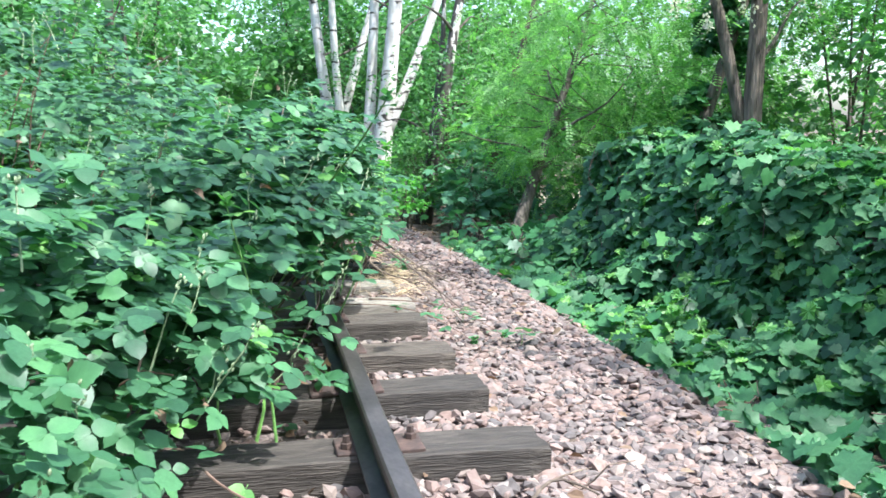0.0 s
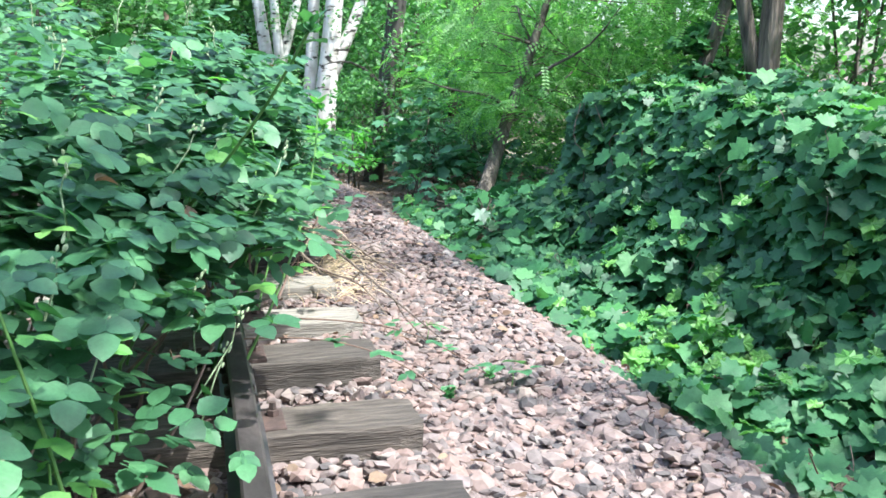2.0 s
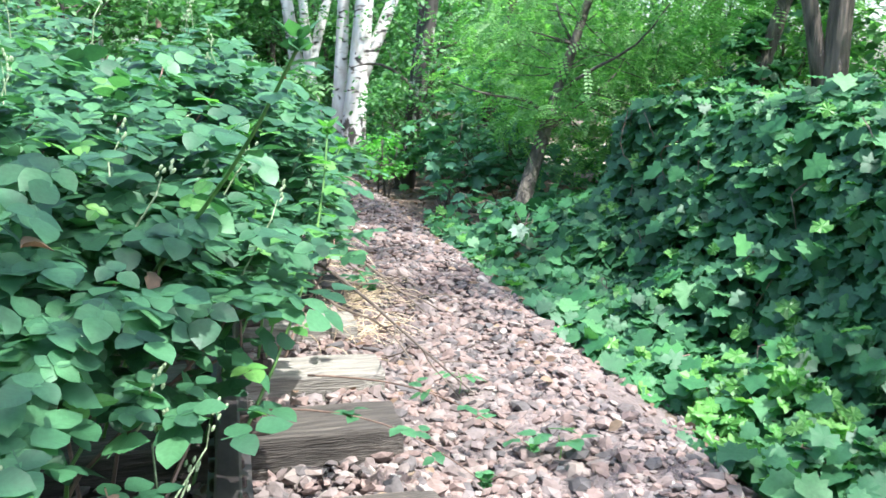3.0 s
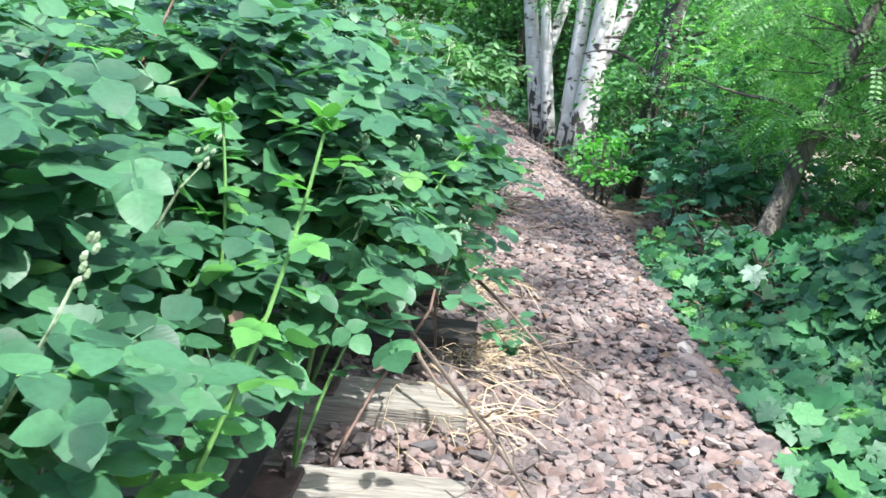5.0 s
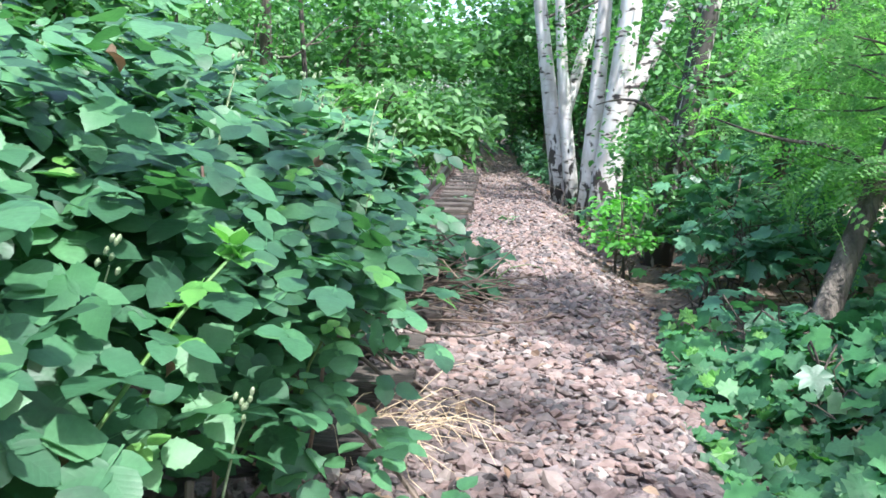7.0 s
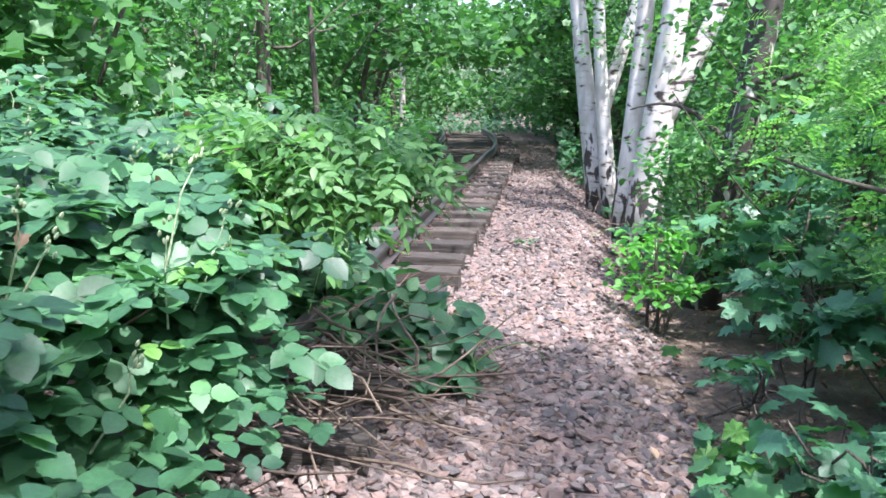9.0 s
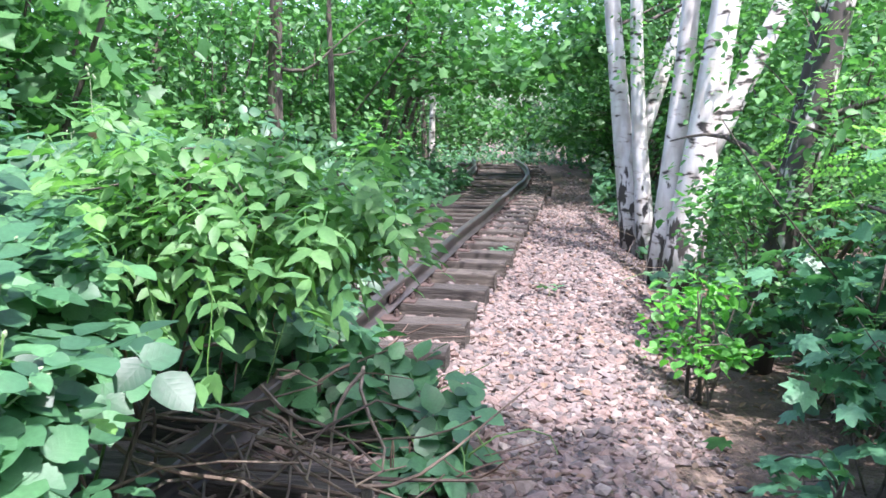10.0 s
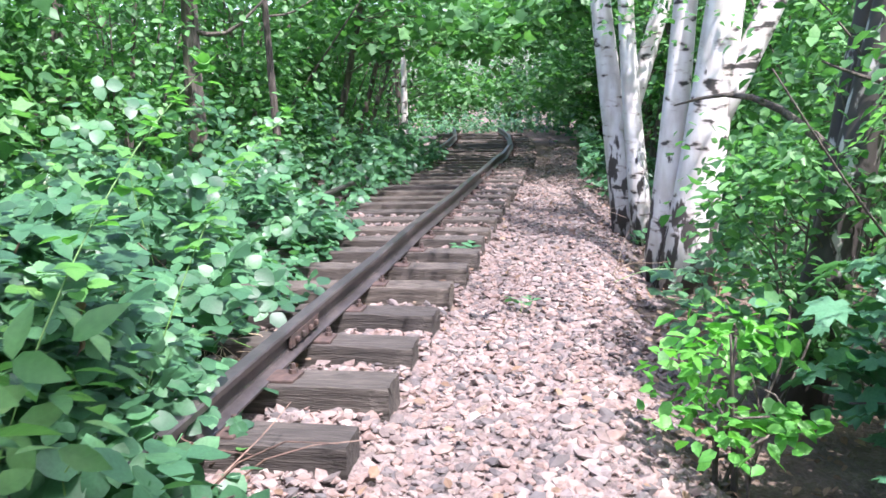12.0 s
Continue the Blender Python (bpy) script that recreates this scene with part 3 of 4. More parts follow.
def bramble_bush(seed, y0, y1, n, single):
    rng = np.random.default_rng(seed)
    foot, top, deep = bramble_front((y0 + y1) / 2)
    cx = float(foot - 0.8)
    root = thing("bramble_bush", cx, (y0 + y1) / 2, float(ground_z(cx, (y0 + y1) / 2)), "dense green bramble bush arching over the old track", "bush", "bramble bank along the track")
    o = np.array(root.location)
    # leaves along arching sprays that stand out of the bank, over a filling of deeper ones
    per = 8
    k = int(n * 0.62) // per
    P, N, lump = bramble_surface(rng, k, y0 - 0.1, y1 + 0.1, 0.3)
    out = unit(N * 0.8 + np.array([0.1, -0.1, 0.45]) + rng.normal(size=N.shape) * 0.4)
    start = P - N * rng.uniform(0.12, 0.42, (k, 1))
    run = rng.uniform(0.26, 0.52, (k, 1, 1))
    t = np.linspace(0.12, 1.0, per)[None, :, None]
    side = unit(np.cross(out, [[0, 0, 1.0]]))[:, None] * (np.arange(per) % 2 * 2 - 1)[None, :, None]
    arch = start[:, None] + out[:, None] * run * t - np.array([0, 0, 0.42]) * run * t * t + side * 0.04
    ahead = (out[:, None] * 0.5 + side * 0.8 + np.array([0, 0, -0.12]) + rng.normal(size=arch.shape) * 0.25).reshape(-1, 3)
    face = unit(np.array([0.12, -0.16, 0.95]) + rng.normal(size=arch.shape) * 0.24).reshape(-1, 3)
    m = n - k * per
    Q, M, lump = bramble_surface(rng, m, y0 - 0.15, y1 + 0.15, 0.27)
    inner = rng.uniform(0.08, 0.45, m)
    depth = np.concatenate([np.zeros(k * per), inner])
    P, N = np.concatenate([arch.reshape(-1, 3), Q - M * inner[:, None]]), np.concatenate([np.repeat(N, per, 0), M])
    R = np.concatenate([turned(face, ahead), leaf_turns(rng, M)])
    foot, top, deep = bramble_front(P[:, 1])
    size = rng.uniform(0.075, 0.135, n)
    three = rng.uniform(size=n) < 0.6
    clear = ~hollow(P) & ((P[:, 2] > 0.62) | (rng.uniform(size=n) < 0.45))   # sparser low down
    young = rng.uniform(size=n) < 0.03
    plain = ((depth > 0.2) | (P[:, 0] < foot - deep - 0.4)) & ~young
    young, plain = young & clear, plain & clear
    a, b = three & clear & ~young & ~plain, ~three & clear & ~young & ~plain
    part("foliage", joined([strewn(bramble_three, R[a], P[a] - o, size[a]), strewn(bramble_five, R[b], P[b] - o, size[b] * 1.1), strewn(bramble_plain, R[plain], P[plain] - o, size[plain])]), bramble_leaf, root, smooth=True, kind="stuff")
    part("young_foliage", strewn(bramble_three, R[young], P[young] - o + N[young] * 0.08, size[young] * 0.75), young_leaf, root, "fresh yellow-green bramble shoots", kind="stuff")
    # canes that rise from the ground and arch outwards
    canes = []
    for i in range(26):
        q, m, _ = bramble_surface(rng, 1, y0, y1, 0.2)
        a = np.array([q[0, 0] - rng.uniform(0.1, 0.8), q[0, 1] + rng.normal() * 0.25, 0.0])
        canes.append(tube(curved(rng, a, q[0] - m[0] * 0.06, 7, 0.07, 0.12) - o, np.linspace(0.007, 0.003, 7), 5))
    for c in canes:
        part("cane", c, cane_brown if rng.uniform() < 0.6 else cane_green, root)
    # single sprays on the outside, towards the path
    k = single
    P, N, lump = bramble_surface(rng, k, y0, y1, 0.0)
    R = leaf_turns(rng, N, 0.8, 0.3)
    me = mesh_of("leaf", *bramble_fine, bramble_leaf_single, True)
    for i in np.flatnonzero(~hollow(P)):
        ob = new("leaf", me)
        ob.parent = root
        ob.matrix_basis = Matrix.LocRotScale(Vector(P[i] + N[i] * 0.05 - o), Matrix(R[i].tolist()).to_quaternion(), Vector([rng.uniform(0.09, 0.14)] * 3))
    # a few withered leaves
    P, N, lump = bramble_surface(rng, 9, y0, y1, 0.2)
    R = leaf_turns(rng, N, 0.4, 0.7)
    me = mesh_of("withered_leaf", *withered, dead_leaf, True)
    for i in range(len(P)):
        ob = tagged(new("withered_leaf", me), "curled brown withered leaf")
        ob.parent = root
        ob.matrix_basis = Matrix.LocRotScale(Vector(P[i] + N[i] * 0.07 - o), Matrix(R[i].tolist()).to_quaternion(), Vector([rng.uniform(0.035, 0.06)] * 3))
    # flower buds on stiff stalks
    P, N, lump = bramble_surface(rng, 34, y0, y1, 0.45)
    for i in range(len(P)):
        d = unit(N[i] * 0.5 + np.array([0, 0, 1.0]) + rng.normal(size=3) * 0.25)
        reach = rng.uniform(0.04, 0.2)
        tip = P[i] + d * reach
        pieces = [tube([tip - d * (reach + 0.04) - o, tip - d * 0.05 + rng.normal(size=3) * 0.01 - o, tip - o], [0.003, 0.0022, 0.0015], 4)]
        for j in range(7):
            c = tip + d * 0.008 * j + rng.normal(size=3) * 0.008 - o
            pieces.append(tube([c - d * 0.007, c - d * 0.002, c + d * 0.004, c + d * 0.008], [0.0015, 0.004, 0.0036, 0.001], 5))
        part("bud_spike", joined(pieces), flower_bud, root, "pale bramble flower buds")
    return root


for i, (y0, y1, n) in enumerate([(-1.2, 1.4, 2000), (1.4, 3.4, 3000), (3.4, 5.2, 3300), (5.2, 7.0, 3700), (7.0, 9.0, 3700), (9.0, 11.0, 3200), (11.0, 13.2, 3200)]):
    bramble_bush(100 + i, y0, y1, n, 90 if i else 8)


def shoot(seed, base, tip, sag, n, r, label, mat=cane_green, leaf=young_leaf, big=0.12):
    """One long cane standing clear of the bank, with leaves set along it."""
    rng = np.random.default_rng(seed)
    base, tip = np.array(base, float), np.array(tip, float)
    base[0] += near_bend(base[1])
    tip[0] += near_bend(tip[1])
    root = thing("bramble_shoot", *base, label, "bramble cane")
    pts = curved(rng, base, tip, 12, 0.03, sag) - base
    part("stem", tube(pts, np.linspace(r, r * 0.45, 12), 6), mat, root)
    me = mesh_of("leaf", *bramble_fine, leaf, True)
    for i in range(n):
        t = 0.42 + 0.58 * (i + 0.5) / n
        p = pts[0] + (pts[-1] - pts[0]) * t
        j = min(10, int(t * 11))
        p = pts[j] + (pts[j + 1] - pts[j]) * (t * 11 - j)
        a = 2.4 * i + rng.uniform(0, 0.6)
        ahead = np.array([[math.cos(a), math.sin(a), 0.25]])
        R = turned(np.array([[0, 0, 1.0]]) + rng.normal(size=(1, 3)) * 0.2, ahead)[0]
        s = big * (1.05 - 0.5 * t) * rng.uniform(0.85, 1.15)
        ob = new("leaf", me)
        ob.parent = root
        ob.matrix_basis = Matrix.LocRotScale(Vector(p + ahead[0] * s * 0.3), Matrix(R.tolist()).to_quaternion(), Vector([s] * 3))
    # the tuft of small upright leaves at the tip
    for i in range(5):
        a = 1.26 * i + rng.uniform(0, 0.5)
        ahead = np.array([[0.7 * math.cos(a), 0.7 * math.sin(a), 0.8]])
        R = turned(np.array([[-math.cos(a), -math.sin(a), 0.8]]), ahead)[0]
        ob = new("leaf", me)
        ob.parent = root
        ob.matrix_basis = Matrix.LocRotScale(Vector(pts[-1]), Matrix(R.tolist()).to_quaternion(), Vector([big * rng.uniform(0.4, 0.6)] * 3))


shoot(1, (0.61, 5.3, 0.3), (1.2, 4.25, 1.33), 0.03, 9, 0.008, "thick green bramble cane rising across the bush", leaf=bramble_leaf_single, big=0.14)
shoot(2, (1.02, 5.5, 0.1), (1.12, 5.62, 1.08), 0.0, 13, 0.006, "upright yellow-green bramble shoot beside the path")
shoot(3, (0.97, 5.0, 0.1), (1.36, 5.36, 1.1), 0.0, 15, 0.006, "upright yellow-green bramble shoot beside the path")
shoot(4, (1.0, 11.3, 0.2), (1.38, 12.0, 1.45), 0.12, 24, 0.003, "slender bramble shoot with buds above the bush")
shoot(5, (0.9, 12.3, 0.2), (1.25, 13.1, 1.3), 0.14, 24, 0.003, "slender bramble shoot with buds above the bush")
shoot(6, (0.7, 3.6, 0.1), (0.55, 3.7, 0.95), 0.05, 8, 0.006, "young bramble shoot in the bush")
shoot(7, (1.15, 6.1, 0.1), (1.55, 6.6, 0.95), 0.1, 9, 0.006, "young bramble shoot leaning to the path")


def runner(seed, a, b, n, big=0.11):
    """A cane that lies across the stones, with leaves."""
    shoot(seed, a, b, 0.05, n, 0.004, "thin bramble runner trailing over the stones", cane_brown, bramble_leaf_single, big)


runner(11, (1.0, 5.3, 0.25), (1.75, 4.9, 0.1), 6)
runner(12, (1.3, 5.7, 0.2), (2.0, 5.2, 0.05), 5)
runner(13, (1.35, 7.3, 0.3), (1.75, 7.1, 0.15), 7)
runner(14, (0.5, 2.9, 0.3), (0.85, 2.5, 0.2), 6, 0.13)


def ivy_profile(rng, n, y0, y1):
    """Points on the overgrown fence: a low apron by the path, a steep face, a rounded top."""
    s = rng.uniform(0, 1, n)
    y = rng.uniform(y0, y1, n)
    end = smooth(9.5, 8.7, y)
    kx = [2.9, 3.2, 3.6, 3.84, 3.98, 4.12, 4.5, 5.2]
    kz = [-0.22, -0.15, -0.03, 0.3, 0.7, 0.98, 1.1, 0.85]
    ks = [0, 0.13, 0.32, 0.44, 0.62, 0.76, 0.88, 1]
    x = np.interp(s, ks, kx)
    z = np.interp(s, ks, kz)
    z = np.where(z > 0, z * (0.12 + 0.88 * end) * (1 + 0.05 * np.sin(1.1 * y)) * np.interp(y, [0, 4.5, 6.5, 9], [0.82, 0.86, 1.0, 1.04]), z)
    dx, dz = np.interp(s + 0.03, ks, kx) - np.interp(s - 0.03, ks, kx), np.interp(s + 0.03, ks, kz) - np.interp(s - 0.03, ks, kz)
    N = unit(np.stack([-dz, np.full(n, -0.15 * 0.1), dx], -1) + 1e-6)
    x = x + (edge_x(y) - 2.86) * (1 - smooth(0.0, 0.4, s))
    P = np.stack([x + 0.08 * np.sin(1.9 * y) + near_bend(y), y, np.maximum(z, ground_z(x + near_bend(y), y) + 0.06)], -1)
    lump = np.array([noise.noise(Vector((a * 1.5, b * 1.5, c * 1.5 + 7))) + 0.45 * noise.noise(Vector((a * 4, b * 4, c * 4 + 3))) for a, b, c in P])
    return P + N * (lump * 0.22 + 0.02)[:, None], N


def ivy_bank(seed, y0, y1, n, single):
    rng = np.random.default_rng(seed)
    root = thing("ivy_thicket", 4.4, (y0 + y1) / 2, float(ground_z(4.4, (y0 + y1) / 2)), "wall of dark green lobed vine leaves over a fence", "ivy", "overgrown fence beside the path")
    o = np.array(root.location)
    P, N = ivy_profile(rng, n, y0, y1)
    P = P - N * rng.uniform(0, 0.22, n)[:, None]
    side = unit(N * 0.6 + np.array([-0.1, -0.2, 0.75]) + rng.normal(size=N.shape) * 0.5)
    R = turned(side, np.array([-0.35, 0, -0.9]) + rng.normal(size=N.shape) * 0.55)
    size = rng.uniform(0.06, 0.13, n)
    fresh = (rng.uniform(size=n) < 0.03) | ((np.hypot(P[:, 0] - 3.1, (P[:, 1] - 5.6) * 0.8) < 0.32) & (rng.uniform(size=n) < 0.3))
    part("foliage", strewn(vine_leaf, R[~fresh], P[~fresh] - o, size[~fresh]), ivy_leaf, root, smooth=True, kind="stuff")
    part("young_foliage", strewn(vine_leaf, R[fresh], P[fresh] - o + N[fresh] * 0.06, size[fresh] * 0.9), young_leaf, root, "fresh light green vine leaves", kind="stuff")
    for i in range(16):
        q, m = ivy_profile(rng, 1, y0, y1)
        a = q[0] + m[0] * 0.03
        b = a + np.array([rng.normal() * 0.08, rng.normal() * 0.15, -rng.uniform(0.2, 0.5)])
        b[2] = max(b[2], -0.1)
        part("stem", tube(curved(rng, a, b, 6, 0.04) - o, np.linspace(0.004, 0.002, 6), 4), dry_twig if i % 2 else cane_brown, root)
    P, N = ivy_profile(rng, single, y0, y1)
    me = mesh_of("leaf", *vine_leaf, ivy_leaf_single, True)
    R = turned(unit(N * 0.6 + np.array([-0.1, -0.2, 0.75]) + rng.normal(size=N.shape) * 0.45), np.array([-0.35, 0, -0.9]) + rng.normal(size=N.shape) * 0.5)
    for i in range(single):
        ob = new("leaf", me)
        ob.parent = root
        ob.matrix_basis = Matrix.LocRotScale(Vector(P[i] + N[i] * 0.06 - o), Matrix(R[i].tolist()).to_quaternion(), Vector([rng.uniform(0.1, 0.155)] * 3))


for i, (y0, y1, n) in enumerate([(0.5, 3.0, 1800), (3.0, 5.0, 3900), (5.0, 7.0, 5200), (7.0, 9.0, 5400), (9.0, 10.8, 1900)]):
    ivy_bank(200 + i, y0, y1, n, 45 if i else 8)

# one added brown sheet for the old stems inside; hides the far side
cy = np.linspace(0.4, 10.3, 60)
prof = np.array([(3.7, -0.3), (3.98, 0.0), (4.14, 0.5), (4.3, 0.72), (4.6, 0.78), (5.1, 0.55), (5.3, -0.3)])
V = [(px + float(near_bend(y)) + 0.04 * math.sin(9 * y + 5 * px), y, pz * (1 if pz < 0 else float(0.1 + 0.9 * smooth(9.4, 8.6, y))) + 0.03 * math.sin(6 * y + 11 * px)) for y in cy for px, pz in prof]
T = []
for i in range(len(cy) - 1):
    for k in range(len(prof) - 1):
        a = i * len(prof) + k
        T += [(a, a + len(prof), a + 1), (a + 1, a + len(prof), a + len(prof) + 1)]
core = new("dead_growth_core", mesh_of("dead_growth_core", np.array(V), np.array(T), soil, True))
tagged(core, "added brown core sheet for the dead growth under the vine leaves", "undergrowth", kind="stuff")


def make_tree(name, x, y, seed, height, r0, lean, bark_mat, leaf, leaf_mesh, leaf_size, crowns, label, limbs=9, limb_low=1.2, reach=1.6, forks=(), twigs=0.0, category="tree", group="", droop=0.5, sides=9, bend=0.12, tight=1.0):
    """A tapered trunk, limbs and a crown of leaves in uneven clumps. crowns: (dx, dy, z, rx, ry, rz, clumps, leaves a clump)."""
    rng = np.random.default_rng(seed)
    gz = float(ground_z(x, y))
    root = thing(name, x, y, gz, label, category, group)
    n = 16
    top = np.array([lean[0], lean[1], height])
    stem = curved(rng, (0, 0, -0.12), top, n, bend)
    stem[0] = (0, 0, -0.12)
    rad = r0 * (1 - 0.75 * np.linspace(0, 1, n)) * (1 + 0.35 * np.exp(-np.linspace(0, 9, n)))
    part("trunk", tube(stem, rad, sides), bark_mat, root, smooth=True)
    for dx, dy, z0, fh, fr, fl in forks:
        a = np.array([dx, dy, z0])
        f = curved(rng, a, a + np.array([fl[0], fl[1], fh]), 12, bend * 0.6)
        part("trunk", tube(f, fr * np.linspace(1.1, 0.35, 12), sides), bark_mat, root, smooth=True)
    for i in range(limbs):
        t = limb_low / height + (0.95 - limb_low / height) * (i + rng.uniform()) / limbs
        j = min(n - 2, int(t * (n - 1)))
        a = stem[j]
        ang = 2.4 * i + rng.uniform(0, 1)
        out = reach * rng.uniform(0.6, 1.1) * (1.15 - 0.6 * t)
        b = a + np.array([math.cos(ang) * out, math.sin(ang) * out, out * rng.uniform(0.1, 0.8)])
        part("limb", tube(curved(rng, a, b, 7, 0.08, 0.05), np.linspace(max(0.008, min(0.03, rad[j] * 0.4)), 0.005, 7), 5), bark, root, smooth=True)
    Ps, Ns, twig_bits = [], [], []
    for dx, dy, z, rx, ry, rz, clumps, per in crowns:
        c = rng.normal(size=(clumps, 3))
        c = unit(c) * rng.uniform(0.35, 1.0, (clumps, 1)) ** 0.5 * [rx, ry, rz] + [dx, dy, z]
        for q in c:
            s = rng.uniform(0.55, 1.15) * 0.42 * tight * min(1.0, (rx + ry) / 2.2)
            p = q + rng.normal(size=(per, 3)) * [s, s, s * 0.5]
            Ps.append(p)
            Ns.append(unit((p - q) * 0.6 + [0, 0, 0.8]))
            if twigs and rng.uniform() < twigs:
                j = int(np.argmin(np.linalg.norm(stem - q, axis=1)))
                twig_bits.append(tube(curved(rng, stem[max(0, j - 1)], q, 5, 0.06, 0.03), np.linspace(0.008, 0.002, 5), 4))
    P, N = np.concatenate(Ps), np.concatenate(Ns)
    keep = P[:, 2] + gz > 0.02
    P, N = P[keep], N[keep]
    R = turned(N + rng.normal(size=N.shape) * 0.45, N * [1, 1, 0] + rng.normal(size=N.shape) * 0.6 - np.array([0, 0, droop]))
    part("crown", strewn(leaf_mesh, R, P, rng.uniform(0.7, 1.25, len(P)) * leaf_size), leaf, root, smooth=True)
    if twig_bits:
        part("twig_tangle", joined(twig_bits), bark, root, kind="stuff")
    return root


# birches beside the path
def birch(x, y, seed, lean, r0, forks=(), height=9.0):
    make_tree("birch_tree", x, y, seed, height, r0, lean, birch_bark, wood_leaf, simple_leaf, 0.07,
              [(lean[0] * 0.6, lean[1] * 0.6, 6.5, 1.6, 1.6, 2.2, 36, 34), (0.4, 0.2, 2.6, 0.8, 0.8, 0.6, 7, 30)],
              "white-barked birch with black scars beside the path", limbs=7, limb_low=3.2, reach=1.3, forks=forks, category="birch tree", group="birches beside the path", sides=12, bend=0.05)


birch(3.02, 19.7, 1, (-1.2, 0.2), 0.14, [(-0.1, 0.02, 1.2, 5.0, 0.1, (1.5, 0.4))])
birch(3.16, 19.4, 2, (-0.7, 0.4), 0.105)
birch(3.3, 17.2, 3, (0.75, 0.3), 0.185, [(0.1, -0.05, 1.15, 5.5, 0.105, (2.4, 0.2))])
birch(3.12, 17.45, 4, (0.65, 0.2), 0.12)
birch(-1.6, 30.5, 5, (0.1, 0.0), 0.08)


def shrubby(name, x, y, seed, label, leaf, shape, size, crowns, stems, bark_mat=bark, category="shrub", r=0.012, twigs=0.5, group="", droop=0.5):
    """Several thin stems from one root, with a loose crown."""
    rng = np.random.default_rng(seed)
    forks = [(rng.normal() * 0.06, rng.normal() * 0.06, 0.0, h, r * rng.uniform(0.7, 1.2), (rng.normal() * h * 0.35, rng.normal() * h * 0.35)) for h in rng.uniform(0.6, 1.0, stems) * max(c[2] + c[5] for c in crowns)]
    top = max(c[2] for c in crowns)
    return make_tree(name, x, y, seed, top, r, (crowns[0][0], crowns[0][1]), bark_mat, leaf, shape, size, crowns, label, limbs=4, limb_low=0.2, reach=0.5, forks=forks, twigs=twigs, category=category, group=group, sides=6, bend=0.05, droop=droop)


# the leafy trunks and shrubs on the right of the path
make_tree("mossy_tree", 3.5, 14.25, 41, 6.5, 0.12, (1.5, 0.2), old_birch_bark, wood_leaf, simple_leaf, 0.075,
          [(-0.1, -0.25, 0.85, 0.38, 0.45, 0.7, 26, 40), (0.45, 0.0, 2.1, 0.65, 0.7, 0.7, 24, 40), (0.4, 0.2, 4.8, 1.4, 1.4, 1.2, 22, 34)],
          "dark scarred birch trunk wrapped in leafy side shoots", limbs=10, limb_low=0.6, reach=0.9, forks=[(0.16, 0.25, 0.0, 4.2, 0.075, (0.35, 0.3))], twigs=0.4, category="birch tree", sides=10)
shrubby("young_elm", 3.06, 13.2, 42, "low bright green shrub at the edge of the stones", bright_shrub_leaf, simple_leaf, 0.075, [(0.0, 0.0, 0.38, 0.26, 0.3, 0.42, 16, 30)], 5)
shrubby("young_elm", 3.75, 15.6, 43, "leafy green shrub below the birches", wood_leaf, simple_leaf, 0.075, [(0.0, 0.1, 0.8, 0.4, 0.6, 0.7, 26, 34)], 5)
for i, (x, y, h) in enumerate([(3.45, 10.2, 0.35), (3.3, 11.2, 0.3), (3.75, 11.9, 0.7), (3.9, 12.9, 1.0), (4.2, 11.8, 0.9), (3.75, 13.3, 0.8), (4.5, 13.5, 1.4), (3.45, 9.4, 0.25)]):
    shrubby("maple_sapling", x, y, 50 + i, "maple sapling with blue-green lobed leaves on the slope", maple_leaf, maple, 0.14, [(0.0, 0.0, h * 0.75, 0.28 + 0.14 * h, 0.3 + 0.14 * h, h * 0.5, 9 + int(11 * h), 8)], 3, category="sapling", r=0.007, group="maple saplings on the slope")

# trees behind the vine wall
make_tree("robinia_tree", 5.4, 8.32, 61, 8.0, 0.105, (0.35, 0.2), robinia_bark, feather_leaf, feather, 0.24,
          [(0.6, 0.8, 3.4, 1.8, 1.8, 0.9, 17, 26), (0.2, 0.2, 6.2, 2.0, 2.0, 1.6, 15, 26)], "dark furrowed robinia trunk forking above the vines", limbs=8, limb_low=2.2, reach=1.8, forks=[(-0.02, 0.03, 1.35, 4.5, 0.06, (-1.3, 0.3))], twigs=0.3, bend=0.05)
raceme_tree = bpy.data.objects["robinia_tree"]
rng = np.random.default_rng(65)
petal = blade([0.3, 0.34], 0.15, 0.1)
for i in range(26):
    p = np.array([rng.uniform(-0.6, 1.4), rng.uniform(-0.6, 1.2), rng.uniform(2.3, 3.4)])
    q = p + rng.normal(size=(22, 3)) * [0.025, 0.025, 0.07]
    R = turned(rng.normal(size=(22, 3)), rng.normal(size=(22, 3)) - np.array([0, 0, 0.5]))
    part("flower_raceme", strewn(petal, R, q, rng.uniform(0.025, 0.045, 22)), white_petal, raceme_tree, "hanging raceme of white flowers")
make_tree("ivy_clad_tree", 4.97, 9.4, 62, 5.5, 0.09, (2.2, 0.4), bark, ivy_leaf, vine_leaf, 0.11,
          [(0.25, 0.0, 0.7, 0.22, 0.22, 0.5, 14, 55), (0.6, 0.05, 1.5, 0.24, 0.24, 0.5, 14, 55), (1.0, 0.15, 2.4, 0.3, 0.3, 0.6, 14, 50), (1.8, 0.3, 4.4, 1.0, 1.0, 0.8, 10, 24)], "leaning trunk clad in dark ivy", limbs=4, limb_low=2.5, reach=0.8)
